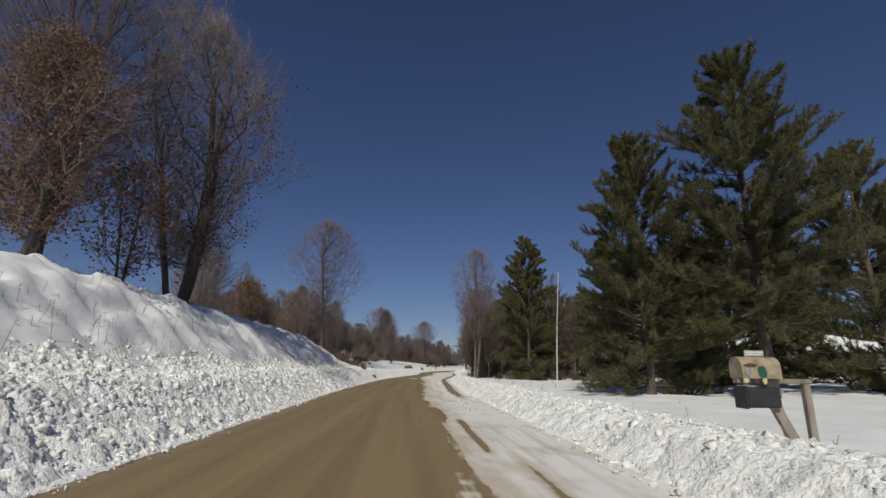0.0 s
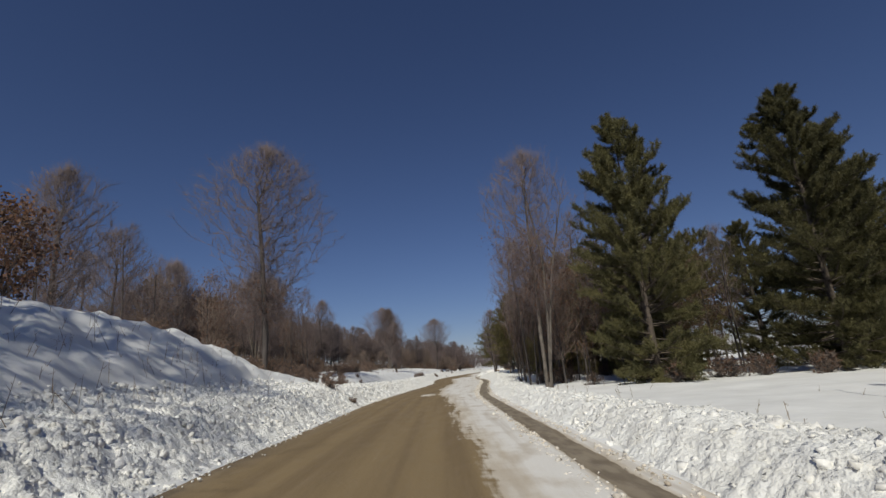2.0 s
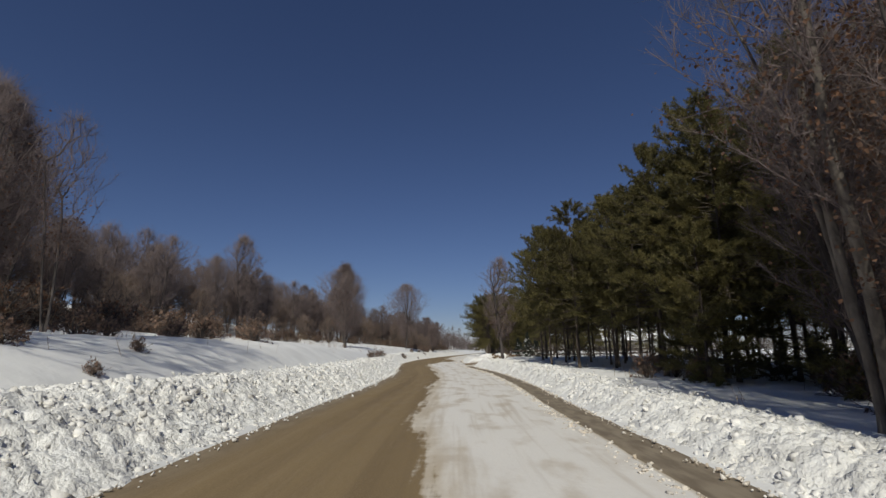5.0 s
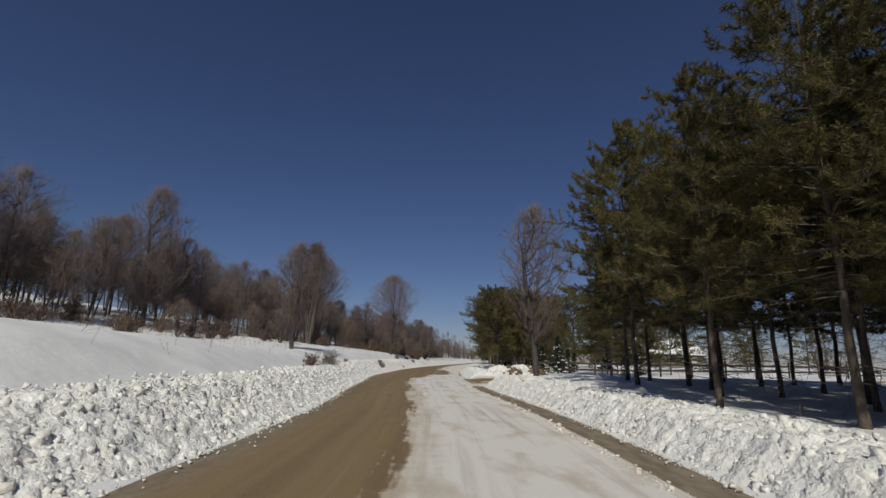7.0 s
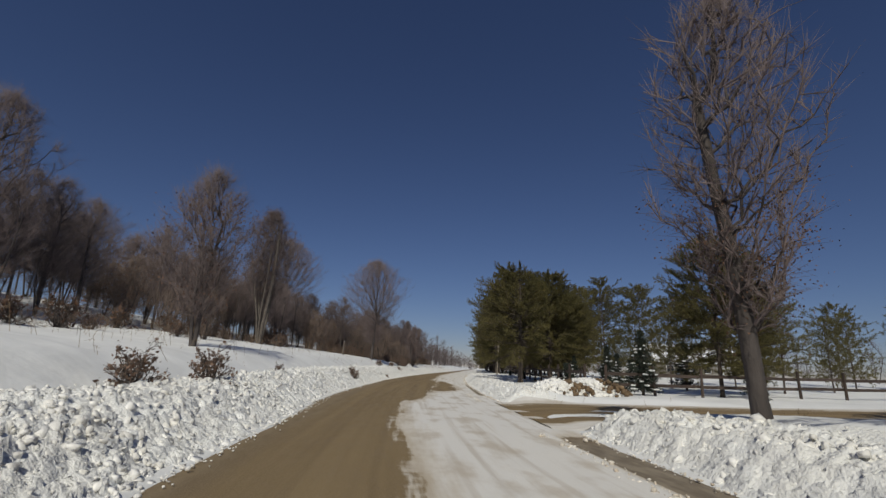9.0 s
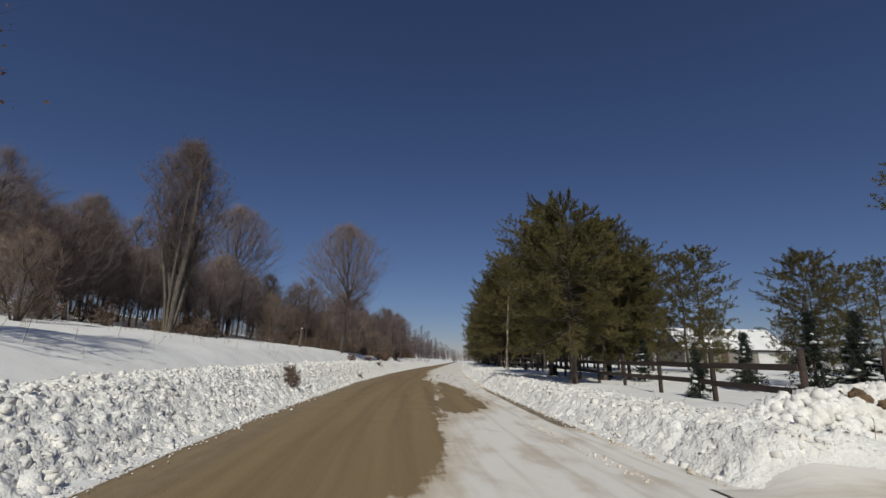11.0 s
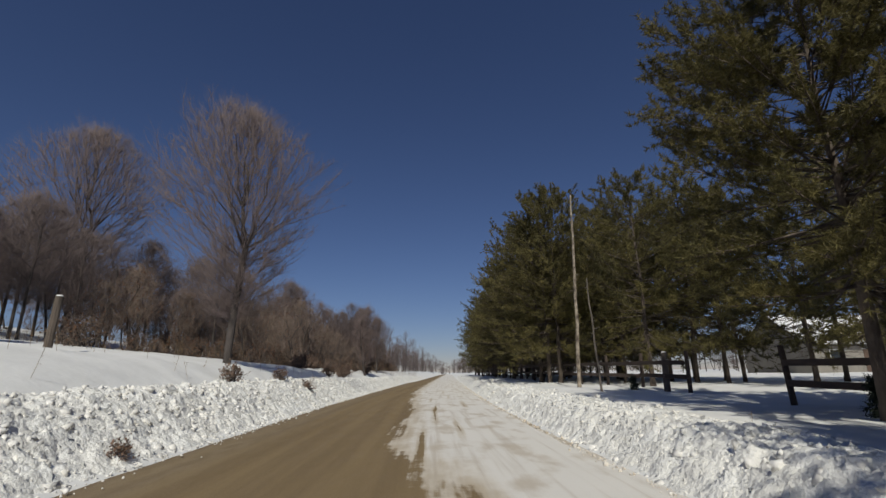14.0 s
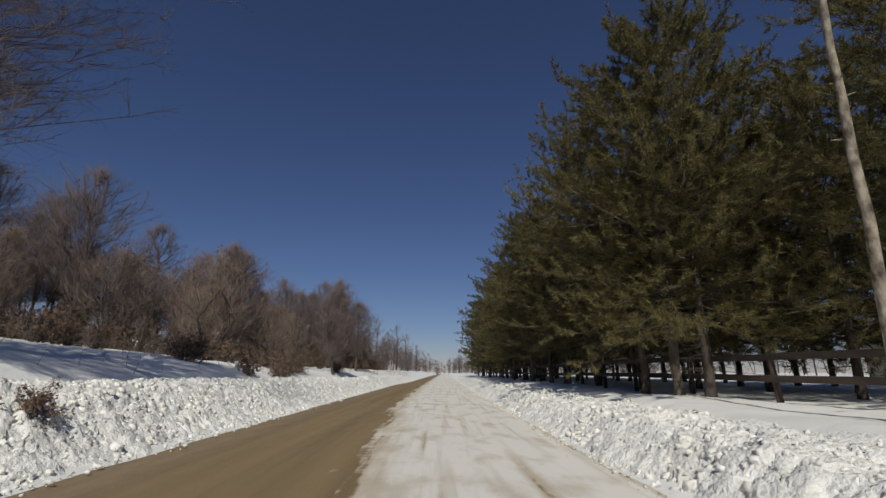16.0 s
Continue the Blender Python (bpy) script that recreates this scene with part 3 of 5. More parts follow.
def put(ob, x, y, rz=0.0, scale=1.0, sink=0.05, z=None, lean=0.0):
    """A further copy of a thing, standing on the ground."""
    zz = ground_z(x, y) - sink if z is None else z
    c = copy_thing(ob, pose(x, y, zz, lean, 0, rz))
    c.scale = (scale, scale, scale)
    return c


def on(x, y, sink=0.05):
    return (x, y, ground_z(x, y) - sink)


# ---------------------------------------------------------------- ground and road
def axis_steps(stops):
    """Coordinates from rows of (end, step)."""
    out = [stops[0][0]]
    for end, step in stops[1:]:
        n = max(1, int(round((end - out[-1]) / step)))
        out += list(np.linspace(out[-1], end, n + 1)[1:])
    return np.array(out)


def grid_faces(nr, nc):
    i = np.arange(nr - 1)[:, None] * nc + np.arange(nc - 1)[None]
    return np.stack([i, i + 1, i + nc + 1, i + nc], -1).reshape(-1, 4)


def build_ground():
    ys = axis_steps([(-400, 0), (-60, 40), (-6, 2.0), (0, 0.4), (60, 0.22), (175, 0.26), (230, 1.2), (400, 8), (1200, 80)])
    ls = axis_steps([(-900, 0), (-200, 100), (-60, 12), (-24, 2.5), (-11, 0.6), (-3.6, 0.16), (-3.2, 0.1), (3.1, 3.15), (3.5, 0.1), (7.0, 0.17), (14, 0.7), (30, 2.2), (80, 8), (200, 30), (900, 100)])
    yy, ll = np.meshgrid(ys, ls, indexing="ij")
    xx = ll + centre(yy)
    zz = land(xx, yy)
    ll = ll + np.where(ll < 0, widen(yy), 0)
    fine = np.maximum(smooth(-ll, 3.35, 3.9) * (1 - smooth(-ll, 5.2, 6.8)), smooth(ll, 3.35, 3.8) * (1 - smooth(ll, 4.8, 6.2)) * (1 - drive_gap(yy, np.maximum(ll - HALF, 0))))
    off = np.abs(ll) > 3.4
    near = off & (np.abs(ll) < 70) & (yy > -20) & (yy < 260)
    add = np.zeros_like(zz)
    for i, j in zip(*np.nonzero(near)):
        add[i, j] = lumps(float(xx[i, j]), float(yy[i, j]), float(fine[i, j]))
    zz = zz + add * smooth(np.abs(ll), 3.4, 3.8)
    zz = zz - 0.14 * fine * (yy > -4) * (yy < 175)
    v = np.stack([xx, yy, zz], -1).reshape(-1, 3)
    ob = part("ground", (v, grid_faces(len(ys), len(ls))), SNOW)
    ob.data.materials.append(PLOUGHED)
    rough = (fine[:-1, :-1] > 0.4).ravel()
    ob.data.polygons.foreach_set("material_index", rough.astype(np.int32))
    ob.data.polygons.foreach_set("use_smooth", np.ones(len(ob.data.polygons), bool))
    return tagged(ob, label="snow-covered fields, banks and woodland floor beside the road", category="ground", kind="structure")


build_ground()

# where packed snow was left: lateral place of its left edge along the road
EDGE_Y = (-60, 0, 27, 47, 53, 60, 67, 76, 81, 87, 92, 98, 102, 106, 122, 126, 128.5, 130, 137, 142, 147, 152, 250, 400)
EDGE_L = (1.2, 1.1, 1.35, 0.75, -0.1, -0.6, -0.85, -0.75, -0.75, -0.55, -0.85, -0.85, 0.0, 0.5, 0.75, 0.5, -0.3, -0.1, -0.05, -0.35, -0.65, -0.9, -1.0, -1.0)



def build_road():
    ys = axis_steps([(-400, 0), (-60, 30), (0, 2), (190, 0.35), (300, 3), (428, 8)])
    ls = np.linspace(-4.15, 3.5, 99)
    yy, ll = np.meshgrid(ys, ls, indexing="ij")
    edge = np.interp(yy, EDGE_Y, EDGE_L)
    snow = np.clip((ll - edge) / 0.9, -1.3, 1.3)
    # the bare strip that the plough scraped beside the right-hand ridge
    strip = smooth(yy, 14, 26) * (1 - smooth(yy, 90, 93)) + smooth(yy, 104, 106) * (1 - smooth(yy, 116, 124)) + 0.6 * smooth(yy, 126, 129)
    inner = np.interp(yy, (90, 104, 125, 129, 150), (2.45, 2.8, 2.95, 3.0, 3.15))
    outer = np.interp(yy, (48, 60), (2.98, 3.6))
    strip = strip * smooth(ll, inner, inner + 0.22) * (1 - smooth(ll, outer, outer + 0.25))
    snow -= 1.75 * strip
    # a thin drift left in the brown lane
    snow += 1.75 * np.exp(-((yy - 50.6) / 1.9) ** 2 - ((ll + 0.7) / 0.55) ** 2)
    snow += 1.25 * np.exp(-((yy - 47.2) / 2.6) ** 4 - ((ll + 2.35) / 0.16) ** 2)
    # film of mud over the snow by the drive, and the bared lane past it
    snow -= 0.75 * np.exp(-((yy - 96) / 3.5) ** 2) * smooth(ll, 1.9, 3.2)
    mid = np.interp(yy, (108, 112, 118, 124), (1.5, 1.75, 1.7, 1.15))
    half = np.interp(yy, (107, 110, 118, 124), (0.5, 0.9, 0.65, 0.3))
    snow -= 1.35 * smooth(yy, 106.2, 109.2) * (1 - smooth(yy, 120, 127)) * (1 - smooth(np.abs(ll - mid), half * 0.3, half * 1.5))
    # short dark streaks worn by wheels
    for y0, l0, ly, lw in ((134.8, 0.78, 3.0, 0.09), (131.0, 1.3, 2.6, 0.1), (128.6, 0.42, 1.8, 0.06), (139.8, 2.05, 2.4, 0.16), (138.0, 0.85, 1.4, 0.06), (145.5, 1.5, 2.8, 0.09), (143.0, 0.6, 2.0, 0.06), (151.0, 1.2, 3.0, 0.08), (4.5, 2.1, 3.2, 0.14), (10.0, 1.75, 2.5, 0.1), (13.5, 1.2, 1.6, 0.25)):
        snow -= 1.15 * np.exp(-((yy - y0) / ly) ** 4 - ((ll - l0) / lw) ** 2)
    rut = -0.02 * (np.exp(-((ll + 1.9) / 0.35) ** 2) + np.exp(-((ll + 0.3) / 0.35) ** 2))
    zz = 0.03 * (1 - (ll / 3.5) ** 2) - 0.06 * smooth(-ll, 3.4 + widen(yy), 3.5 + widen(yy)) + rut + 0.018 * smooth(snow, 0, 0.8)
    m = (yy > -5) & (yy < 200)
    for i, j in zip(*np.nonzero(m)):
        zz[i, j] += 0.012 * noise.noise(Vector((ll[i, j] * 2.0, yy[i, j] * 0.7, 3.0)))
    v = np.stack([ll + centre(yy), yy, zz], -1).reshape(-1, 3)
    ob = part("road", (v, grid_faces(len(ys), len(ls))), ROAD)
    me = ob.data
    me.polygons.foreach_set("use_smooth", np.ones(len(me.polygons), bool))
    me.attributes.new("snow", "FLOAT", "POINT").data.foreach_set("value", snow.ravel().astype(np.float32))
    damp = np.clip(strip + smooth(-ll, 2.5, 3.3) * np.interp(yy, (50, 60, 75, 85), (0.3, 0.9, 0.9, 0.3)), 0, 1)
    me.attributes.new("damp", "FLOAT", "POINT").data.foreach_set("value", damp.ravel().astype(np.float32))
    uv = me.uv_layers.new(name="lane")
    idx = np.empty(len(me.loops), np.int32)
    me.loops.foreach_get("vertex_index", idx)
    flat = np.stack([ll, yy], -1).reshape(-1, 2)
    uv.data.foreach_set("uv", flat[idx].astype(np.float32).ravel())
    return tagged(ob, label="brown sanded gravel road partly covered by packed snow", category="road", kind="structure")


build_road()


def build_drive():
    us = axis_steps([(2.9, 0), (12, 0.3), (45, 1.5)])
    ws = np.linspace(-3.4, 4.0, 26)
    uu, ww = np.meshgrid(us, ws, indexing="ij")
    w = uu - HALF
    yy = 96.2 + 0.03 * np.maximum(w, 0) + 0.0025 * np.maximum(w, 0) ** 2 + ww * (1 + 0.12 * np.exp(-np.maximum(w, 0)))
    xx = uu + centre(yy)
    zz = land(xx, yy) * smooth(w, -0.2, 0.6) + 0.035 + 0.02 * smooth(w, 0, 0.5)
    zz -= 0.05 * np.exp(-((ww + 0.9) / 0.35) ** 2) + 0.05 * np.exp(-((ww - 0.8) / 0.35) ** 2) - 0.02
    zz[:, 0] -= 0.08
    zz[:, -1] -= 0.08
    snow = 0.0 - 0.4 * np.exp(-((ww + 0.9) / 0.7) ** 2) - 0.4 * np.exp(-((ww - 1.4) / 0.9) ** 2) + 0.75 * smooth(np.abs(ww - 0.3), 2.4, 3.4) + 0.35 * smooth(w, 9, 20)
    ob = part("drive", (np.stack([xx, yy, zz], -1).reshape(-1, 3), grid_faces(len(us), len(ws))), ROAD)
    me = ob.data
    me.polygons.foreach_set("use_smooth", np.ones(len(me.polygons), bool))
    me.attributes.new("snow", "FLOAT", "POINT").data.foreach_set("value", snow.ravel().astype(np.float32))
    uv = me.uv_layers.new(name="lane")
    idx = np.empty(len(me.loops), np.int32)
    me.loops.foreach_get("vertex_index", idx)
    uv.data.foreach_set("uv", np.stack([ww + 20, uu], -1).reshape(-1, 2)[idx].astype(np.float32).ravel())
    return tagged(ob, label="muddy side drive with slush and worn wheel tracks", category="road", kind="structure")


build_drive()

ICO_V = np.array([(a, b * 1.618, 0) for a in (-1, 1) for b in (-1, 1)] + [(0, a, b * 1.618) for a in (-1, 1) for b in (-1, 1)] + [(b * 1.618, 0, a) for a in (-1, 1) for b in (-1, 1)], float) / 1.9


def hull_faces(pts):
    bm = bmesh.new()
    for p in pts:
        bm.verts.new(p)
    bm.verts.ensure_lookup_table()
    bmesh.ops.convex_hull(bm, input=bm.verts)
    bm.verts.index_update()
    f = np.array([[v.index for v in q.verts] for q in bm.faces])
    bm.free()
    return f


ICO_F = hull_faces(ICO_V)


def clods(seed, xs, ys, sizes, flatten=0.75, bury=0.3):
    """Angular lumps lying on the ground."""
    rng = np.random.default_rng(seed)
    n = len(xs)
    v = ICO_V[None] * rng.uniform(0.45, 1.35, (n, 12, 1)) * rng.uniform(0.6, 1.3, (n, 1, 3)) * [1, 1, flatten]
    a = rng.uniform(0, 6.28, n)
    c, s = np.cos(a)[:, None], np.sin(a)[:, None]
    v = np.stack([v[..., 0] * c - v[..., 1] * s, v[..., 0] * s + v[..., 1] * c, v[..., 2] + 0.3 * v[..., 0] * rng.uniform(-1, 1, (n, 1))], -1)
    z = np.maximum(land(xs, ys), 0.02) + sizes * bury
    v = v * sizes[:, None, None] + np.stack([xs, ys, z], -1)[:, None]
    f = ICO_F[None] + np.arange(n)[:, None, None] * 12
    return v.reshape(-1, 3), f.reshape(-1, 3)


def ridge_height(x, y):
    """Crumbled surface of the ploughed ridge: broken blocks at three sizes."""
    p = Vector((x, y, 0.0))
    warp = Vector((noise.noise(p * 2.1), noise.noise(p * 2.1 + Vector((7, 3, 1))), 0.0)) * 0.16
    q = p + warp
    mid = noise.voronoi(q * 3.4)[0]
    block = noise.cell(q * 5.5) * 0.018 + noise.cell(q * 10.0) * 0.034 + noise.cell(q * 18.0 + Vector((3, 5, 0))) * 0.034
    crumple = 0.05 * abs(noise.noise(q * 3.1)) + 0.055 * abs(noise.noise(q * 6.7)) + 0.045 * noise.noise(q * 13.0)
    return 0.08 * (0.55 - mid[0]) + block + crumple + 0.08 * noise.noise(p * 0.9) - 0.06


def snow_ridge(side, wide, step, label):
    """The ploughed ridge beside the road, as a crumbled sheet over the ground."""
    ys = axis_steps([(-4, 0), (150, step * 1.35), (176, step * 2.6)])
    ws = np.arange(-0.12, wide, step)
    yy, ww = np.meshgrid(ys, ws, indexing="ij")
    xx = centre(yy) + side * (HALF + ww + (widen(yy) if side < 0 else 0))
    zz = land(xx, yy)
    wander = np.array([0.26 * noise.noise(Vector((0.55 * y, 4.0 * side, 0))) + 0.16 * noise.noise(Vector((2.3 * y, 9.0 * side, 0))) for y in ys])
    xx = xx - side * (0.12 + wander[:, None]) * np.exp(-np.maximum(ww, 0) / 0.5)
    body = smooth(ww, -0.1, 0.35) * (1 - smooth(ww, wide - 0.9, wide - 0.05))
    if side > 0:
        body = body * (1 - drive_gap(yy, np.maximum(ww, 0)))
    add = np.zeros_like(zz)
    for i, j in np.ndindex(zz.shape):
        add[i, j] = ridge_height(float(xx[i, j]), float(yy[i, j]))
    rr = np.random.default_rng(4)
    jx, jy = rr.uniform(-0.5, 0.5, zz.shape) * step, rr.uniform(-0.5, 0.5, zz.shape) * step
    add *= 1.0 if side < 0 else np.interp(yy, (40, 75), (0.8, 1.0))
    zz = zz + add * body - 0.12 * (1 - body) + 0.01
    ob = part("snow_ridge", (np.stack([xx + jx, yy + jy, zz], -1).reshape(-1, 3), grid_faces(len(ys), len(ws))), PLOUGHED)
    return tagged(ob, label=label, category="snow", kind="stuff")


snow_ridge(-1, 3.1, 0.048, "crumbled ridge of ploughed snow along the bank")
snow_ridge(1, 2.5, 0.05, "crumbled ridge of ploughed snow along the field")

CUBE_V = np.array([(a, b, c) for a in (-1, 1) for b in (-1, 1) for c in (-1, 1)], float) * 0.75
CUBE_F = hull_faces(CUBE_V)


def berm_clods(name, side, seed, count, lo, hi, big, label):
    rng = np.random.default_rng(seed)
    y = np.concatenate([rng.uniform(-3, 150, count), rng.uniform(150, 230, count // 6)])
    lat = HALF + lo + (hi - lo) * rng.beta(1.2, 1.8, len(y))
    size = np.clip(big * rng.lognormal(-1.05, 0.45, len(y)), 0.016, big * 0.75)
    keep = rng.random(len(y)) < np.interp(y, (40, 75), (0.6 if side > 0 else 1.0, 1.0))
    y, lat, size = y[keep], lat[keep], size[keep]
    if side > 0:
        keep = drive_gap(y, lat - HALF) < 0.3
        y, lat, size = y[keep], lat[keep], size[keep]
    x = side * (lat + (widen(y) if side < 0 else 0)) + centre(y)
    n = len(y)
    v = CUBE_V[None] * rng.uniform(0.4, 1.4, (n, 8, 3)) * rng.uniform(0.55, 1.35, (n, 1, 3)) * [1, 1, 0.8]
    a, b = rng.uniform(0, 6.28, (n, 1)), rng.uniform(-1.1, 1.1, (n, 1))
    v = np.stack([v[..., 0] * np.cos(b) + v[..., 2] * np.sin(b), v[..., 1], v[..., 2] * np.cos(b) - v[..., 0] * np.sin(b)], -1)
    v = np.stack([v[..., 0] * np.cos(a) - v[..., 1] * np.sin(a), v[..., 0] * np.sin(a) + v[..., 1] * np.cos(a), v[..., 2]], -1)
    body = smooth(lat - HALF, -0.1, 0.35)
    lift = np.array([ridge_height(float(p), float(q)) for p, q in zip(x, y)]) * body * (1.0 if side < 0 else np.interp(y, (40, 75), (0.8, 1.0)))
    z = np.maximum(land(x, y), 0.02) + lift - size * 0.3
    v = v * size[:, None, None] + np.stack([x, y, z], -1)[:, None]
    f = CUBE_F[None] + np.arange(n)[:, None, None] * 8
    ob = part(name, (v.reshape(-1, 3), f.reshape(-1, 3)), SNOW_CLOD)
    return tagged(ob, label=label, category="snow", kind="stuff")


berm_clods("snow_clods", -1, 11, 46000, 0.0, 2.9, 0.11, "broken snow clods on the ridge along the bank")
berm_clods("snow_clods", 1, 12, 24000, 0.0, 2.1, 0.105, "broken snow clods on the ridge along the field")


def crumbs(name, seed, count, spots, material, label, big=0.05):
    rng = np.random.default_rng(seed)
    y, lat = spots(rng, count)
    size = np.clip(0.015 + rng.pareto(3, count) * 0.016, 0.012, big)
    ob = part(name, clods(seed, lat + centre(y), y, size, bury=0.5), material)
    return tagged(ob, label=label, category="snow", kind="stuff")


def left_edge(rng, n):
    y = rng.uniform(-2, 170, n)
    return y, -HALF - widen(y) + np.abs(rng.normal(0, 0.16, n))


def right_ridge(rng, n):
    y = rng.uniform(14, 106, n)
    y = np.where(np.abs(y - 96) < 4.5, rng.uniform(20, 88, n), y)
    return y, 2.42 + rng.normal(0, 0.09, n)


def right_edge(rng, n):
    y = rng.uniform(-2, 170, n)
    y = np.where(np.abs(y - 96) < 4.5, rng.uniform(20, 88, n), y)
    return y, HALF - 0.05 - np.abs(rng.normal(0, 0.1, n))


crumbs("snow_crumbs", 21, 2600, left_edge, SNOW_CLOD, "small snow crumbs spilled along the road edge")
crumbs("snow_crumbs", 22, 2800, right_ridge, DIRTY_CLOD, "thin sandy ridge of snow crumbs beside a scraped strip", 0.055)
crumbs("snow_crumbs", 23, 2600, right_edge, DIRTY_CLOD, "sandy snow crumbs at the foot of the ridge")

# ---------------------------------------------------------------- single trees on the left
VASE = dict(base=0.17, spread=0.31, belly=0.68, points=2600, twigs=11, fan=0.7, rise=0.42, uneven=0.2, lead=0.45, balance=0.8, twig=0.0045)
LEADER = dict(base=0.22, spread=0.23, belly=0.72, points=2200, twigs=11, fan=0.7, rise=0.3, lead=0.78, uneven=0.26, twig=0.0046)
OAK = dict(name="oak_tree", twig_mat=TWIG_BROWN, twig=0.006, fan=0.45, rise=0.2)

bare_tree(1, "many-stemmed bare tree with dry leaves on its lower boughs", (-1.9, 19.9, ground_z(-1.9, 19.9) - 0.1), 20, leaves=6500, leaf_zone=0.62, leaf=0.12, uneven=0.3, height=15.0, radius=0.19, stems=5, splay=0.26, base=0.12, spread=0.33, belly=0.6, points=2700, twigs=9, fan=0.75, rise=0.5, lead=0.75, twig=0.005)
bare_tree(10, "tall bare tree on top of the snowy bank", (-2.6, 13.6, ground_z(-2.6, 13.6) - 0.1), 70, height=13.5, radius=0.22, **VASE)
bare_tree(2, "young oak thick with dry brown leaves on the bank", on(-0.7, 11.5), 0, leaves=14000, leaf=0.085, height=7.2, radius=0.12, stems=3, base=0.1, spread=0.31, belly=0.5, uneven=0.32, points=650, twigs=5, **OAK)
bare_tree(3, "small oak sapling with dry brown leaves on the bank", on(-0.4, 14.8), 0, leaves=2200, height=4.6, radius=0.06, stems=2, base=0.08, spread=0.34, belly=0.5, points=260, twigs=4, **OAK)
bare_tree(4, "tall bare tree with a straight leader and level boughs", (-5.9, 49.2, ground_z(-5.9, 49.2) - 0.1), 0, leaves=700, leaf_zone=0.35, height=15.2, radius=0.17, **LEADER)
bare_tree(5, "shrubby oak thick with dry red-brown leaves", on(-5.6, 33.0), 0, leaves=3200, height=3.0, radius=0.06, stems=4, base=0.06, spread=0.5, belly=0.5, points=260, twigs=4, **OAK)
maple = bare_tree(6, "bare spreading roadside tree in the snow", (-8.9, 140.2, ground_z(-8.9, 140.2) - 0.1), 0, height=12.4, radius=0.165, **VASE)
slim = bare_tree(7, "slim bare tree with fine ascending twigs", (-24.2, 104.3, ground_z(-24.2, 104.3) - 0.1), 0, height=12.2, radius=0.19, base=0.2, spread=0.23, belly=0.6, points=1200, twigs=11, fan=0.8, rise=0.6, lead=0.75, uneven=0.22, twig=0.006)
leafy = bare_tree(8, "bare tree with a few dry leaves at the wood's edge", (-10.1, 101.6, ground_z(-10.1, 101.6) - 0.1), 0, leaves=1000, leaf_zone=0.75, leaf=0.09, height=8.2, radius=0.1, stems=2, base=0.16, spread=0.24, belly=0.55, points=900, twigs=11, fan=0.7, rise=0.5, uneven=0.24, twig=0.0055)
clump = bare_tree(9, "clump of grey bare stems at the wood's edge", (-17.0, 125.2, ground_z(-17.0, 125.2) - 0.1), 0, bark=BARK_PALE, leaves=3200, leaf=0.09, height=13.0, radius=0.16, stems=5, base=0.3, spread=0.17, belly=0.6, points=2300, twigs=10, fan=0.7, rise=0.6, splay=0.13, twig=0.006)
put(slim, -24.9, 127.8, 160, 0.72)
put(leafy, -21.5, 122.5, 60, 0.9)
put(maple, -25.6, 153.0, 140, 1.3)
put(leafy, -6.5, 171.5, 80, 0.9)
put(slim, -19.6, 47.5, 70, 1.06)
put(slim, -22.0, 62.0, 200, 0.85)
put(leafy, -13.0, 63.5, 150, 1.1)
put(clump, -16.0, 66.5, 10, 0.78)
put(leafy, -14.5, 170.0, 250, 1.05)
put(clump, -10.5, 196.0, 120, 0.74)
put(slim, -7.0, 188.0, 40, 0.62)

# ---------------------------------------------------------------- pines on the right
HERO = dict(whorl=0.42, per=7, tufts=25, blades=16, length=0.21, blade=0.023, brush=4, up=0.75, lift=3, curl=0.13)
pine_a = pine_tree(31, "tall young red pine with branches to the snow", (15.6, 44.6, ground_z(15.6, 44.6) - 0.1), 0, height=13.0, radius=0.19, bare=0.03, width=0.26, ragged=0.2, flat=0.5, **HERO)
pine_b = pine_tree(32, "broad red pine with ragged upswept boughs", (19.6, 22.9, ground_z(19.6, 22.9) - 0.1), 0, height=12.4, radius=0.24, bare=0.04, width=0.33, ragged=0.3, flat=0.45, **HERO)
pine_tree(33, "open-crowned pine with a thick trunk", (23.6, 20.8, ground_z(23.6, 20.8) - 0.1), 0, height=15.4, radius=0.27, bare=0.2, width=0.26, ragged=0.4, flat=0.4, **HERO)
put(pine_a, 22.6, 43.0, 130, 0.95)
put(pine_b, 28.0, 33.0, 220, 0.95)
put(pine_b, 24.5, 30.5, 20, 0.7)
put(pine_a, 27.5, 49.0, 220, 1.0)
put(pine_b, 30.5, 24.0, 80, 0.95)
for x, y, r, k in [(34, 38, 10, 1.0), (37, 29, 90, 0.9), (39, 45, 150, 1.0), (33, 55, 200, 0.95), (36, 63, 260, 1.0), (42, 36, 310, 1.05), (27, 58, 60, 0.8), (29, 41, 330, 0.75)]:
    put((pine_a, pine_b)[int(x) % 2], x, y, r, k)

NEAR = dict(whorl=0.4, per=6, tufts=12, blades=20, length=0.16, blade=0.02, brush=3, flat=0.85, ragged=0.3, up=0.4)
FAR = dict(whorl=0.48, per=6, tufts=9, blades=12, length=0.27, blade=0.036, brush=2, flat=0.85, ragged=0.3, up=0.4)
OLIVE = dict(needles=NEEDLE_OLIVE, group="plantation pines", dead=34)
plant = [
    pine_tree(41, "tall plantation pine with a bare lower trunk", on(9.3, 82.4), 0, height=9.4, radius=0.085, bare=0.29, width=0.24, **OLIVE, **NEAR),
    pine_tree(42, "tall plantation pine with a bare lower trunk", on(10.0, 85.6), 0, height=9.8, radius=0.085, bare=0.31, width=0.22, **OLIVE, **NEAR),
]
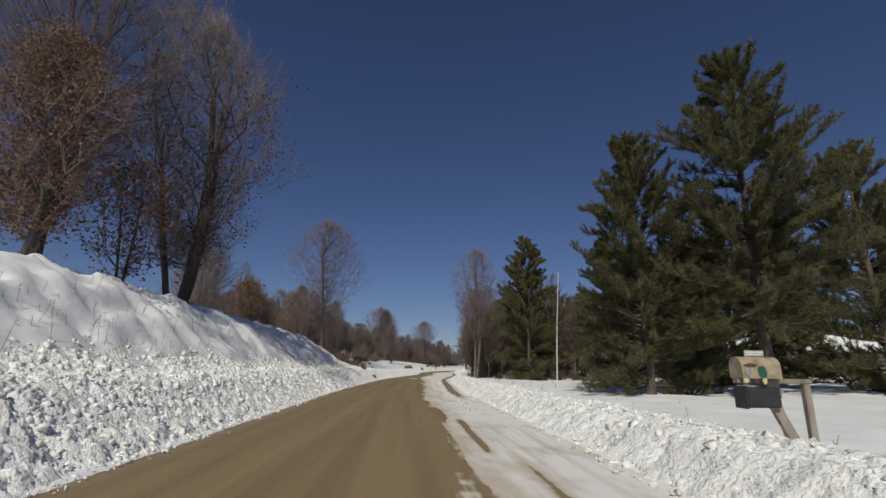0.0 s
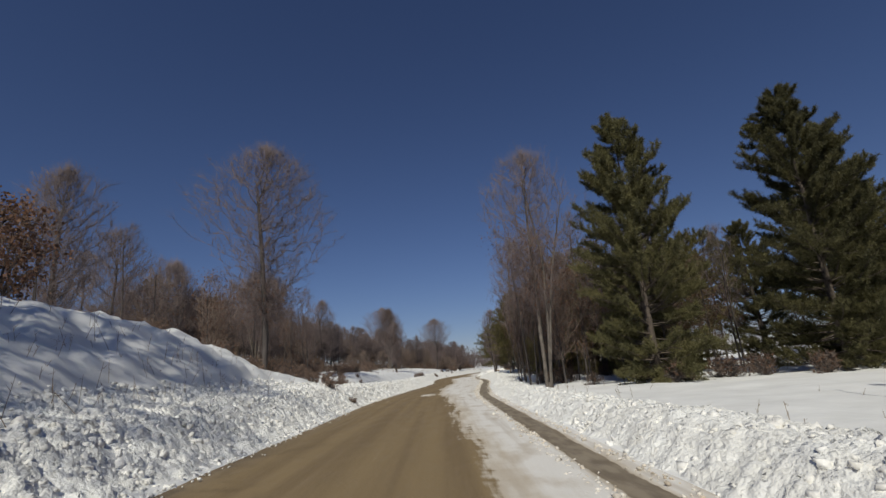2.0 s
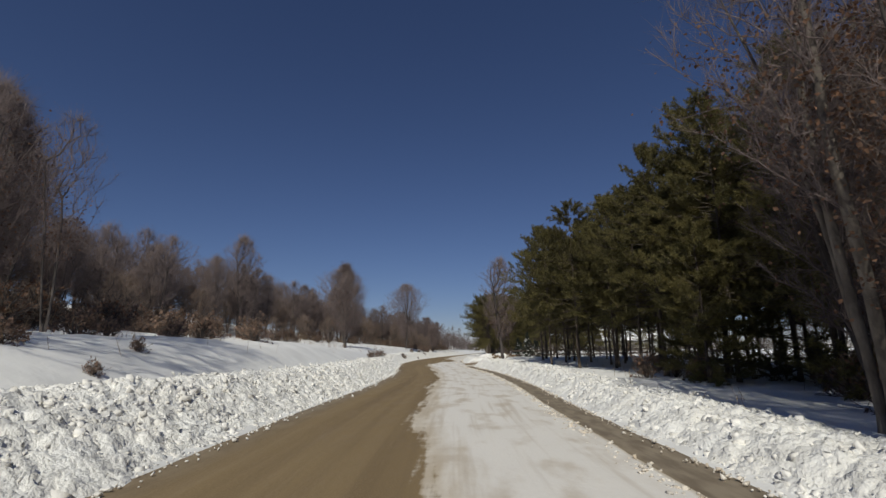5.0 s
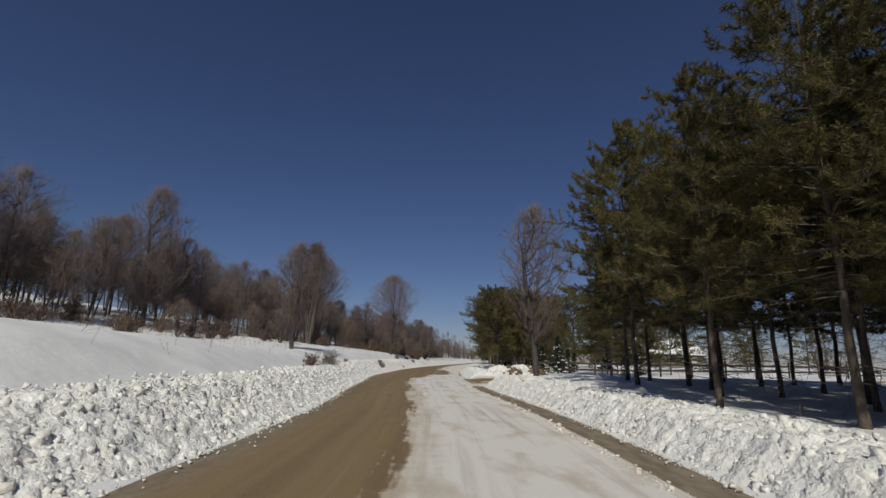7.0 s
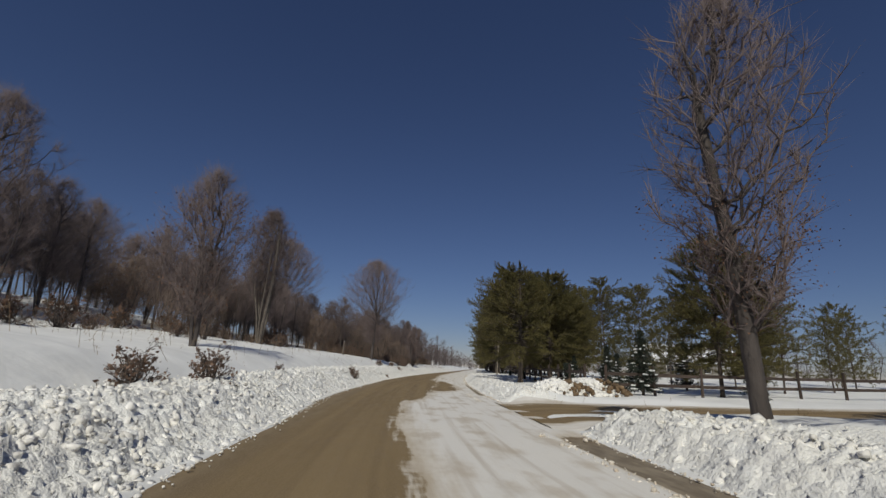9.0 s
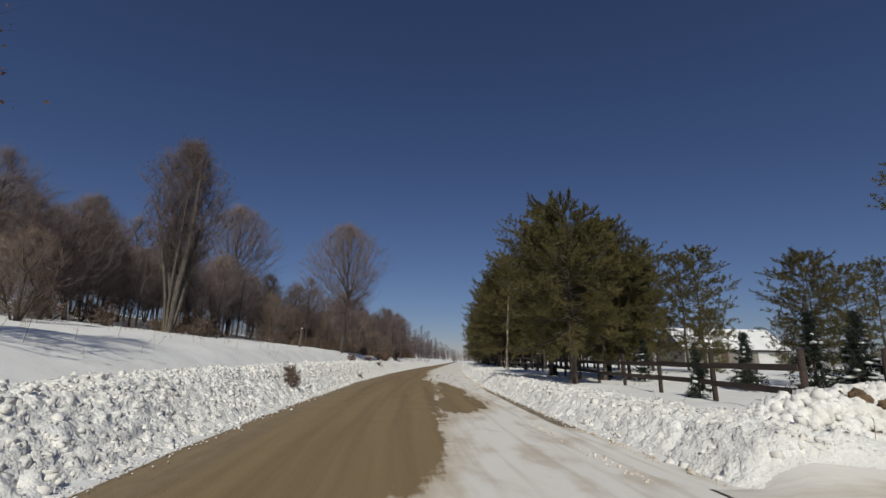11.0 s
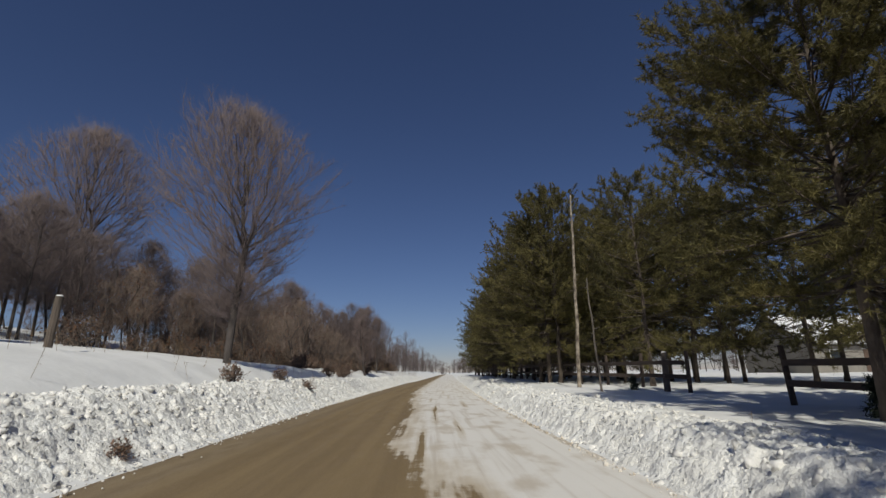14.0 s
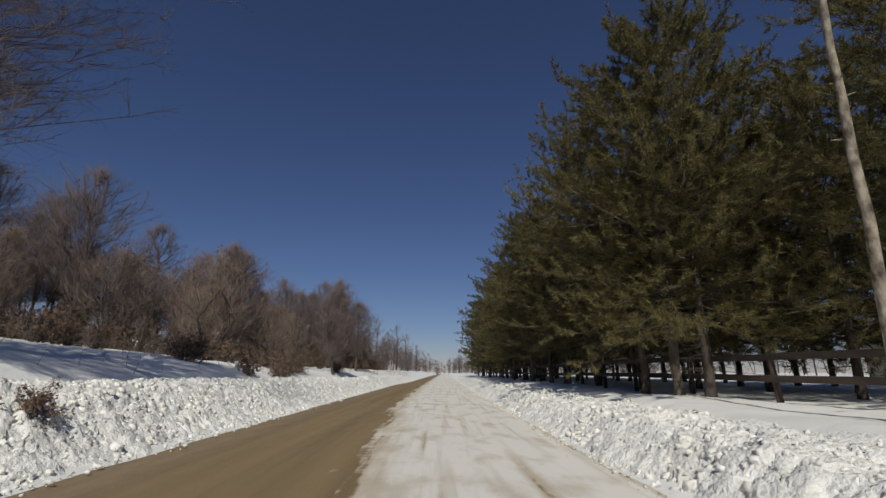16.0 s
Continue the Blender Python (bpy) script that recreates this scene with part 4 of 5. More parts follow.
plant_far = [
    pine_tree(43, "slender plantation pine with a thin high crown", on(13.4, 85.0), 0, height=10.4, radius=0.08, bare=0.34, width=0.21, **OLIVE, **FAR),
    pine_tree(44, "slender plantation pine with a thin high crown", on(16.4, 88.0), 0, height=10.0, radius=0.08, bare=0.31, width=0.21, **OLIVE, **FAR),
]
rng = np.random.default_rng(5)
for row in range(14):
    for col in range(5):
        y = 57.0 + row * 2.2 + rng.uniform(-0.6, 0.6)
        x = float(centre(y)) + 6.7 + max(0, (76 - y) * 0.22) + col * 2.45 + rng.uniform(-0.8, 0.8)
        if col == 0 and row > 10:
            continue
        kinds = plant if col == 0 or row > 10 else plant_far
        put(kinds[int(rng.integers(2))], x, y, float(rng.uniform(0, 360)), float(rng.uniform(0.78, 1.0)))

ROUND = dict(whorl=0.3, per=8, tufts=22, blades=22, length=0.135, blade=0.017, brush=3, flat=1.0, ragged=0.14, up=0.4, needles=NEEDLE_OLIVE, group="roadside pines")
round_a = pine_tree(51, "broad round-headed pine beside the fence", on(6.4, 117.0), 0, height=8.2, radius=0.21, bare=0.28, width=0.35, side=0.24, **ROUND)
round_b = pine_tree(52, "broad round-headed pine beside the fence", on(9.6, 122.0), 0, height=9.0, radius=0.13, bare=0.24, width=0.32, **ROUND)
put(round_a, 11.4, 126.4, 100, 0.92)
put(round_b, 7.6, 126.6, 200, 1.08)
put(round_b, 11.2, 122.6, 60, 0.8)
put(round_b, 15.2, 106.2, 120, 0.9)
put(round_b, 18.6, 109.4, 300, 0.7)
ROWP = dict(needles=NEEDLE_OLIVE, group="roadside pines", dead=22)
row_near = [
    pine_tree(53, "pine of the dense roadside row", on(7.4, 145.4), 0, height=11.2, radius=0.13, bare=0.18, width=0.29, **ROWP, **NEAR),
    pine_tree(54, "pine of the dense roadside row", on(10.4, 140.8), 0, height=10.4, radius=0.13, bare=0.2, width=0.3, **ROWP, **NEAR),
]
row_far = [
    pine_tree(55, "pine within the dense roadside row", on(13.8, 143.0), 0, height=11.4, radius=0.12, bare=0.2, width=0.28, **ROWP, **FAR),
    pine_tree(56, "pine within the dense roadside row", on(16.8, 139.0), 0, height=10.8, radius=0.12, bare=0.2, width=0.28, **ROWP, **FAR),
]
for x, y, s in [(15.0, 133.5, 0.9), (18.6, 136.0, 1.0), (21.5, 133.0, 0.95), (19.5, 140.5, 1.0), (23.0, 138.5, 1.0), (26.0, 124.0, 0.62), (30.5, 127.0, 0.7), (35.0, 122.5, 0.6), (39.0, 129.0, 0.75), (29.0, 117.0, 0.5), (44.0, 126.0, 0.8), (14.7, 120.5, 0.34), (17.2, 116.5, 0.58), (19.5, 119.0, 0.62), (12.8, 124.5, 0.5), (22.5, 112.5, 0.6)]:
    put(row_far[int(x) % 2], x, y, x * 50, s)
for row in range(22):
    for col in range(4):
        y = 142.0 + row * 3.2 + rng.uniform(-1.0, 1.0)
        x = float(centre(y)) + 7.6 + col * 3.2 + rng.uniform(-0.9, 0.9)
        if row == 0 and col < 2:
            continue
        kinds = row_near if col == 0 and row < 9 else row_far
        put(kinds[int(rng.integers(2))], x, y, float(rng.uniform(0, 360)), float(rng.uniform(0.84, 1.08)) * (1.0 if col else 1.02))

# ---------------------------------------------------------------- bare trees on the right
twin = bare_tree(61, "grey-barked bare trees with a few dry leaves beside the road", (10.75, 45.5, ground_z(10.75, 45.5) - 0.1), 0, bark=BARK_PALE, leaves=1800, leaf_zone=0.6, leaf=0.085, height=12.4, radius=0.1, stems=3, base=0.3, spread=0.19, belly=0.66, points=1100, twigs=9, fan=0.7, rise=0.6, splay=0.07, lead=0.85, twig=0.0042)
put(twin, 9.9, 55.2, 130, 0.8)
put(leafy, 12.2, 58.0, 30, 0.9)
POLEWOOD = dict(group="slender trees of the roadside wood", fan=0.6, twig=0.0042)
slender = (
    bare_tree(63, "slender bare tree of the roadside wood", on(10.9, 54.0), 0, height=10.5, radius=0.07, base=0.34, spread=0.13, belly=0.68, points=280, twigs=9, rise=0.9, lead=0.9, leaves=260, leaf=0.08, leaf_zone=0.6, **POLEWOOD),
    bare_tree(64, "forked slender tree with some brown leaves", on(12.0, 51.2), 0, height=9.6, radius=0.06, stems=2, base=0.28, spread=0.15, belly=0.62, points=280, twigs=9, rise=0.9, splay=0.09, leaves=500, leaf=0.08, leaf_zone=0.55, **POLEWOOD),
    bare_tree(65, "young oak in the roadside wood holding its brown leaves", on(13.2, 49.6), 0, height=6.4, radius=0.06, base=0.2, spread=0.2, belly=0.55, points=260, twigs=7, rise=0.6, twig_mat=TWIG_BROWN, leaves=1700, leaf=0.085, **POLEWOOD),
)
rng = np.random.default_rng(17)
kept = [(10.75, 45.5), (9.9, 55.2), (13.0, 55.5), (12.2, 58.0), (10.9, 54.0), (12.0, 51.2), (13.2, 49.6), (15.6, 44.6)]
for k in range(900):
    y = float(rng.uniform(46.8, 64))
    x = float(centre(y)) + float(rng.uniform(5.2, 15.5)) + max(0.0, (50 - y) * 1.2)
    if len(kept) < 42 and x > 5.65 + 0.24 * (y - 39.66) and min((x - a) ** 2 + (y - b) ** 2 for a, b in kept) > 0.85:
        kept.append((x, y))
        put(slender[int(rng.choice(3, p=(0.45, 0.3, 0.25)))], x, y, float(rng.uniform(0, 360)), float(rng.uniform(0.62, 1.1)))
sapling_pine = pine_tree(45, "young pine of the roadside wood with boughs to the snow", on(13.5, 60.0), 0, height=6.2, radius=0.07, bare=0.05, width=0.27, **dict(OLIVE, dead=10), **NEAR)
for x, y, r, k in [(11.6, 63.5, 40, 0.8), (15.0, 57.0, 100, 1.0), (16.4, 61.5, 160, 1.15), (12.6, 66.0, 220, 0.9), (14.6, 64.2, 280, 1.1), (17.8, 55.6, 330, 1.2), (18.6, 51.5, 10, 1.2), (19.8, 58.5, 130, 1.25), (16.8, 53.0, 190, 0.9), (20.5, 54.0, 250, 1.2)]:
    put(sapling_pine, x, y, r, k)
bare_tree(62, "bare roadside tree with scattered dry leaves", (6.9, 89.6, ground_z(6.9, 89.6) - 0.1), 0, leaves=2000, leaf_zone=0.45, leaf=0.045, height=8.6, radius=0.15, stems=1, base=0.19, spread=0.205, belly=0.6, points=900, twigs=8, fan=0.5, rise=0.5, lead=0.75, uneven=0.1, twig=0.0065)

# ---------------------------------------------------------------- woods behind
WOOD = dict(group="woodland trees", twig=0.006, fan=0.9)
W_OAK = dict(height=11.0, radius=0.12, base=0.28, spread=0.28, belly=0.64, rise=0.45, lead=0.75, uneven=0.26, balance=0.65)
W_FORK = dict(height=10.0, radius=0.09, stems=2, base=0.26, spread=0.27, belly=0.65, rise=0.55, lead=0.7, uneven=0.26, balance=0.65)
W_LOW = dict(height=7.0, radius=0.07, stems=3, base=0.18, spread=0.34, belly=0.55, rise=0.5, lead=0.6)
W_THICKET = dict(height=5.2, radius=0.07, stems=5, base=0.06, spread=0.5, belly=0.5, rise=0.4, lead=0.6, splay=0.35)
woods = (
    bare_tree(71, "leafless grey tree of the woodland edge", on(-30, 60), 0, points=520, twigs=13, **W_OAK, **WOOD),
    bare_tree(72, "leafless forked tree of the woodland edge", on(-34, 70), 0, points=520, twigs=13, **W_FORK, **WOOD),
    bare_tree(73, "woodland tree holding some dry brown leaves", on(-28, 82), 0, twig_mat=TWIG_BROWN, leaves=500, leaf=0.15, points=360, twigs=11, **W_LOW, **WOOD),
)
thicket = bare_tree(75, "rounded thicket with brown leaves at the field's edge", on(-10.5, 158.0), 0, group="thickets", name="thicket", twig_mat=TWIG_BROWN, leaves=650, leaf=0.1, points=380, twigs=8, fan=0.8, twig=0.007, **W_THICKET)
for x, y, s in [(-13.5, 155.0, 1.0), (-8.6, 161.0, 0.75), (-13.0, 163.5, 1.05), (-9.2, 168.0, 0.85), (-12.6, 174.0, 1.0), (-8.6, 180.0, 0.8), (-15.5, 168.5, 1.1), (-9.4, 199.0, 0.9), (-15.4, 112.4, 0.8), (-20.5, 116.5, 0.8), (-17.0, 98.0, 0.6), (-14.5, 72.0, 0.7), (-17.5, 77.0, 0.8), (-13.5, 57.5, 0.8), (-12.0, 53.0, 0.7), (-16.0, 50.0, 0.9), (-11.5, 46.0, 0.6)]:
    put(thicket, x, y, (x * 91 + y * 37) % 360, s * 0.82)
brush = bare_tree(74, "tangle of brown brush at the wood's edge", on(-20, 80), 0, group="brush", name="brush", twig_mat=TWIG_BROWN, leaves=200, twig=0.008, height=1.5, radius=0.02, stems=9, first=0.06, limbs=30, angle=52, reach=0.6, lift=0.15, fans=(4, 3))
rng = np.random.default_rng(9)


def spots(count, gap, where):
    """Places at least a gap apart, as where() draws them."""
    got = np.zeros((0, 2))
    for k in range(count * 8):
        if len(got) >= count:
            break
        x, y = where()
        if len(got) and ((got - (x, y)) ** 2).sum(1).min() < gap * gap:
            continue
        got = np.vstack([got, (x, y)])
    return got


def scatter(kinds, places, lo, hi, sink=0.05):
    for x, y in places:
        put(kinds[int(rng.integers(len(kinds)))], float(x), float(y), float(rng.uniform(0, 360)), float(rng.uniform(lo, hi)), sink=sink)


def wood_edge(y):
    """How far left of the road the trees begin."""
    return np.interp(y, (46, 70, 110, 150, 200, 290), (21, 26, 22, 17, 9, 7.5))


def left_front():
    y = float(rng.uniform(60, 205))
    return float(centre(y)) - float(wood_edge(y)) - float(11 * rng.random()), y


def left_deep():
    y = float(rng.uniform(54, 330))
    return float(centre(y)) - float(wood_edge(y)) - float(np.interp(y, (200, 215), (10, 0))) - float(52 * rng.random() ** 1.2), y


def end_wood():
    y = float(rng.uniform(222, 330))
    lat = float(rng.uniform(-48, 48))
    return float(centre(y)) + lat + (8 if lat > 0 else -8), y


def far_end():
    y = float(rng.uniform(330, 420))
    lat = float(rng.uniform(-45, 45))
    return float(centre(y)) + lat + (6 if lat > 0 else -6), y


def closing_wood():
    y = float(rng.uniform(432, 470))
    return float(centre(y)) + float(rng.uniform(-32, 32)), y


def right_wood():
    y = float(rng.uniform(25, 225))
    lat = float(rng.uniform(34, 70)) + (22 if 60 < y < 92 else 0) + (18 if 100 < y < 170 else 0)
    return float(centre(y)) + lat, y


def left_brush():
    y = float(rng.uniform(44, 230))
    if 84 < y < 150 and rng.random() < 0.72:
        y = float(rng.uniform(44, 84)) if rng.random() < 0.6 else float(rng.uniform(176, 225))
    near = np.interp(y, (44, 60, 75, 110, 150, 200, 230), (10.5, 14, 17, 15.5, 11.5, 9.5, 9))
    return float(centre(y)) - near - float(9 * rng.random() ** 1.3), y


scatter(woods, spots(225, 1.6, left_front), 0.5, 0.85)
for x, y, s in [(-18.5, 55.0, 1.1), (-20.5, 59.5, 0.95), (-21.5, 66.5, 1.05), (-24.0, 57.0, 1.1), (-19.0, 70.0, 0.95), (-22.8, 73.5, 0.9)]:
    put(woods[int(-x * 10) % 3], x, y, (x * 57 + y * 29) % 360, s)


for x, y, k, s in [(-10.0, 60.2, 1, 0.85), (-12.4, 59.4, 0, 0.85), (-15.2, 60.5, 1, 0.9), (-8.4, 58.2, 2, 0.8), (-9.2, 63.0, 1, 0.8), (-13.6, 55.8, 2, 0.9), (-16.6, 53.2, 0, 0.85), (-9.3, 48.6, 2, 0.95), (-14.8, 48.2, 0, 0.9), (-16.2, 43.6, 1, 0.9)]:
    put(slender[k], x, y, (x * 57 + y * 29) % 360, s)


def far_woods(seed, places, lo, hi, label):
    rr = np.random.default_rng(seed)
    kinds = []
    for shape in (W_OAK, W_FORK, W_LOW, W_THICKET):
        thick, thin, fine, ends = grow_crown(rr, points=80, twigs=8, twig=0.013, fan=1.2, **shape)
        kinds.append((tubes(thick, 4), tubes(thin, 3), spikes(fine)))
    verts, faces, bark, n = [], [], [], 0
    for x, y in places:
        a, s = rr.uniform(0, 6.28), rr.uniform(lo, hi)
        turn = np.array([[math.cos(a), -math.sin(a), 0], [math.sin(a), math.cos(a), 0], [0, 0, 1]]) * s
        at = np.array([x, y, ground_z(x, y) - 0.1])
        for k, (v, f) in enumerate(kinds[int(rr.choice(4, p=(0.34, 0.26, 0.15, 0.25)))]):
            verts.append(v @ turn.T + at)
            faces.append(np.asarray(f) + n)
            bark.append(np.full(len(f), 1 if k == 0 else 0))
            n += len(v)
    ob = part("far_woods", (np.concatenate(verts), faces), TWIG)
    ob.data.materials.append(BARK)
    ob.data.polygons.foreach_set("material_index", np.concatenate(bark).astype(np.int32))
    return tagged(ob, label=label, category="woods", kind="stuff")


far_woods(401, np.vstack([spots(220, 2.4, left_deep), spots(110, 2.6, end_wood), spots(110, 2.4, far_end), spots(70, 1.8, closing_wood), spots(70, 3.2, right_wood)]), 0.55, 0.92, "leafless grey-brown woods behind the fields")
scatter((brush,), spots(290, 0.8, left_brush), 0.7, 1.5, 0.02)

for k in range(16):
    y = float(rng.uniform(150, 178))
    put(brush, float(centre(y)) - float(rng.uniform(6.8, 11.5)), y, float(rng.uniform(0, 360)), float(rng.uniform(0.45, 0.95)), sink=0.02)
for k in range(46):
    y = float(rng.uniform(41, 68))
    put(brush, float(centre(y)) + float(rng.uniform(6.2, 15)) + max(0.0, (47 - y) * 0.9), y, float(rng.uniform(0, 360)), float(rng.uniform(0.4, 0.85)), sink=0.02)

# ---------------------------------------------------------------- flagpole
def flagpole(x, y):
    t = thing("flagpole", (x, y, ground_z(x, y) - 0.05), "thin white metal flagpole without a flag, in snow", "flagpole")
    bm = bmesh.new()
    rod(bm, (0, 0, 0), (0.16, 0, 3.4), 0.032, 0.026, 12)
    rod(bm, (0.16, 0, 3.4), (0.4, 0, 6.7), 0.022, 0.014, 12)
    part("pole", bm, WHITE_PAINT, t)
    part("collar", rod(bmesh.new(), (0.157, 0, 3.34), (0.165, 0, 3.46), 0.035, 0.034, 12), WHITE_PAINT, t)
    bm = bmesh.new()
    bmesh.ops.create_uvsphere(bm, u_segments=12, v_segments=8, radius=0.035, matrix=Matrix.Translation((0.4, 0, 6.73)))
    part("finial", bm, BRASS, t, "small gold ball finial")


flagpole(16.05, 27.95)


# ---------------------------------------------------------------- mailbox stand
def mailbox_stand(x, y, rz):
    t = thing("mailbox_stand", (x, y, ground_z(x, y) - 0.42), "grey timber mailbox stand with a painted box in the snow", "mailbox", rz=rz)
    for sx in (0.62, 0.28):
        bm = slab(0.1, 0.1, 1.35, (sx, 0, 0.66), (0, 0, 0), 0.008) if sx > 0.5 else slab(0.14, 0.09, 1.3, (sx, 0.0, 0.6), (0, -24, 0), 0.008)
        part("post", bm, GREY_WOOD, t)
    part("brace", slab(0.12, 0.06, 1.15, (0.3, 0.09, 0.62), (0, -14, 0), 0.008), GREY_WOOD, t)
    part("arm", slab(1.15, 0.12, 0.07, (0.12, 0, 1.36), (0, 0, 0), 0.008), GREY_WOOD, t)
    body = slab(0.52, 0.3, 0.3, (-0.12, 0, 1.12), (0, 0, 0), 0.03)
    black = part("newspaper_box", body, BLACK_PLASTIC, t, "black newspaper box")
    part("rim", slab(0.02, 0.33, 0.33, (-0.39, 0, 1.12), (0, 0, 0), 0.005), BLACK_PLASTIC, black)
    # the painted box above: a rounded roof over a flat floor
    bm = bmesh.new()
    n, half, r = 12, 0.3, 0.17
    rings = []
    for sx in (-half, half):
        ring = [bm.verts.new((sx - 0.12, -r, 1.4))]
        ring += [bm.verts.new((sx - 0.12, -r * math.cos(a), 1.56 + r * math.sin(a))) for a in np.linspace(0, math.pi, n)]
        ring.append(bm.verts.new((sx - 0.12, r, 1.4)))
        rings.append(ring)
    for i in range(n + 1):
        bm.faces.new((rings[0][i], rings[1][i], rings[1][i + 1], rings[0][i + 1]))
    bm.faces.new((rings[0][0], rings[0][-1], rings[1][-1], rings[1][0]))
    bm.faces.new(rings[0])
    bm.faces.new(rings[1][::-1])
    bmesh.ops.recalc_face_normals(bm, faces=bm.faces)
    box_ob = part("painted_box", bm, TAN_PAINT, t, "box painted in tan and brown blotches")

    def blotch(name, sx, sz, px, pz, material, seed, label=""):
        rr = np.random.default_rng(seed)
        b2 = bmesh.new()
        pts = [(px + sx * math.cos(a) * rr.uniform(0.75, 1.15), pz + sz * math.sin(a) * rr.uniform(0.75, 1.15)) for a in np.linspace(0, 2 * math.pi, 14, endpoint=False)]
        front = [b2.verts.new((q[0], -r - 0.012, q[1])) for q in pts]
        back = [b2.verts.new((q[0], -r + 0.003, q[1])) for q in pts]
        b2.faces.new(front)
        for i in range(14):
            b2.faces.new((front[i], back[i], back[(i + 1) % 14], front[(i + 1) % 14]))
        bmesh.ops.recalc_face_normals(b2, faces=b2.faces)
        part(name, b2, material, box_ob, label)

    blotch("painted_patch", 0.075, 0.1, -0.12, 1.5, GREEN_PAINT, 1, "dark green painted patch")
    blotch("painted_patch", 0.05, 0.07, -0.33, 1.5, GREY_PAINT, 2, "grey painted patch")
    blotch("painted_patch", 0.035, 0.055, -0.1, 1.37, CREAM_PAINT, 3, "cream painted patch")
    blotch("painted_patch", 0.04, 0.04, -0.38, 1.37, CREAM_PAINT, 4, "cream painted patch")
    blotch("painted_patch", 0.09, 0.03, -0.28, 1.6, BROWN_PAINT, 5, "brown painted patch")
    plate = part("name_plate", slab(0.3, 0.02, 0.09, (-0.1, 0, 1.78), (0, 0, 0), 0.004), SIGN_GREY, t, "small grey plate with an unreadable line")
    for k in range(2):
        part("lettering_bar", slab(0.24 - 0.05 * k, 0.004, 0.018, (-0.1, -0.013, 1.797 - 0.032 * k)), TRIM_WHITE, plate)
    return t


mailbox_stand(16.9, 8.1, 6)


# ---------------------------------------------------------------- board fence
def fence_run(points, spacing, label, group):
    """A two-rail board fence along a line of places, with its posts."""
    rr = np.random.default_rng(int(abs(points[0][1]) * 10))
    pts = [Vector((x, y, 0)) for x, y in points]
    spots = []
    for a, b in zip(pts[:-1], pts[1:]):
        n = max(1, int(round((b - a).length / spacing)))
        spots += [a.lerp(b, i / n) for i in range(n)]
    spots.append(pts[-1])
    t = thing("board_fence", (spots[0].x, spots[0].y, ground_z(spots[0].x, spots[0].y)), label, "fence", group)
    base = t.matrix_basis.translation
    post = bpy.data.meshes.new("post")
    bm = bmesh.new()
    rod(bm, (0, 0, -0.4), (0, 0, 1.38), 0.075, 0.068, 9)
    bm.to_mesh(post)
    bm.free()
    post.materials.append(FENCE_WOOD)
    for p in spots:
        ob = new("post", post)
        ob.parent = t
        ob.matrix_basis = pose(p.x - base.x, p.y - base.y, ground_z(p.x, p.y) - base.z, float(rr.normal(0, 1.5)), float(rr.normal(0, 1.5)), float(rr.uniform(0, 360)))
    rail = bpy.data.meshes.new("rail")
    bm = slab(1.0, 0.04, 0.15, (0.5, 0, 0), (0, 0, 0), 0.006)
    bm.to_mesh(rail)
    bm.free()
    rail.materials.append(FENCE_WOOD)
    for a, b in zip(spots[:-1], spots[1:]):
        for h in (0.5, 0.98):
            pa = Vector((a.x, a.y, ground_z(a.x, a.y) + h + float(rr.normal(0, 0.015)))) - base
            pb = Vector((b.x, b.y, ground_z(b.x, b.y) + h + float(rr.normal(0, 0.015)))) - base
            d = pb - pa
            ob = new("rail", rail)
            ob.parent = t
            side = Vector((-d.y, d.x, 0)).normalized() * 0.09
            ob.matrix_basis = Matrix.Translation(pa + side) @ d.to_track_quat("X", "Z").to_matrix().to_4x4() @ Matrix.Diagonal((d.length, 1, 1, 1))
    return t


fence_run([(8.0, 105.2), (8.3, 115.9), (8.6, 130.0)], 3.3, "dark brown two-rail board fence in snow", "board fences")
fence_run([(8.9, 135.0), (7.6, 150.0), (8.6, 175.0), (10.2, 205.0)], 3.2, "dark brown two-rail board fence under the pines", "board fences")
fence_run([(8.6, 103.9), (13.6, 105.0), (22.0, 107.0), (38.0, 112.0)], 3.3, "dark brown two-rail board fence along the drive", "board fences")


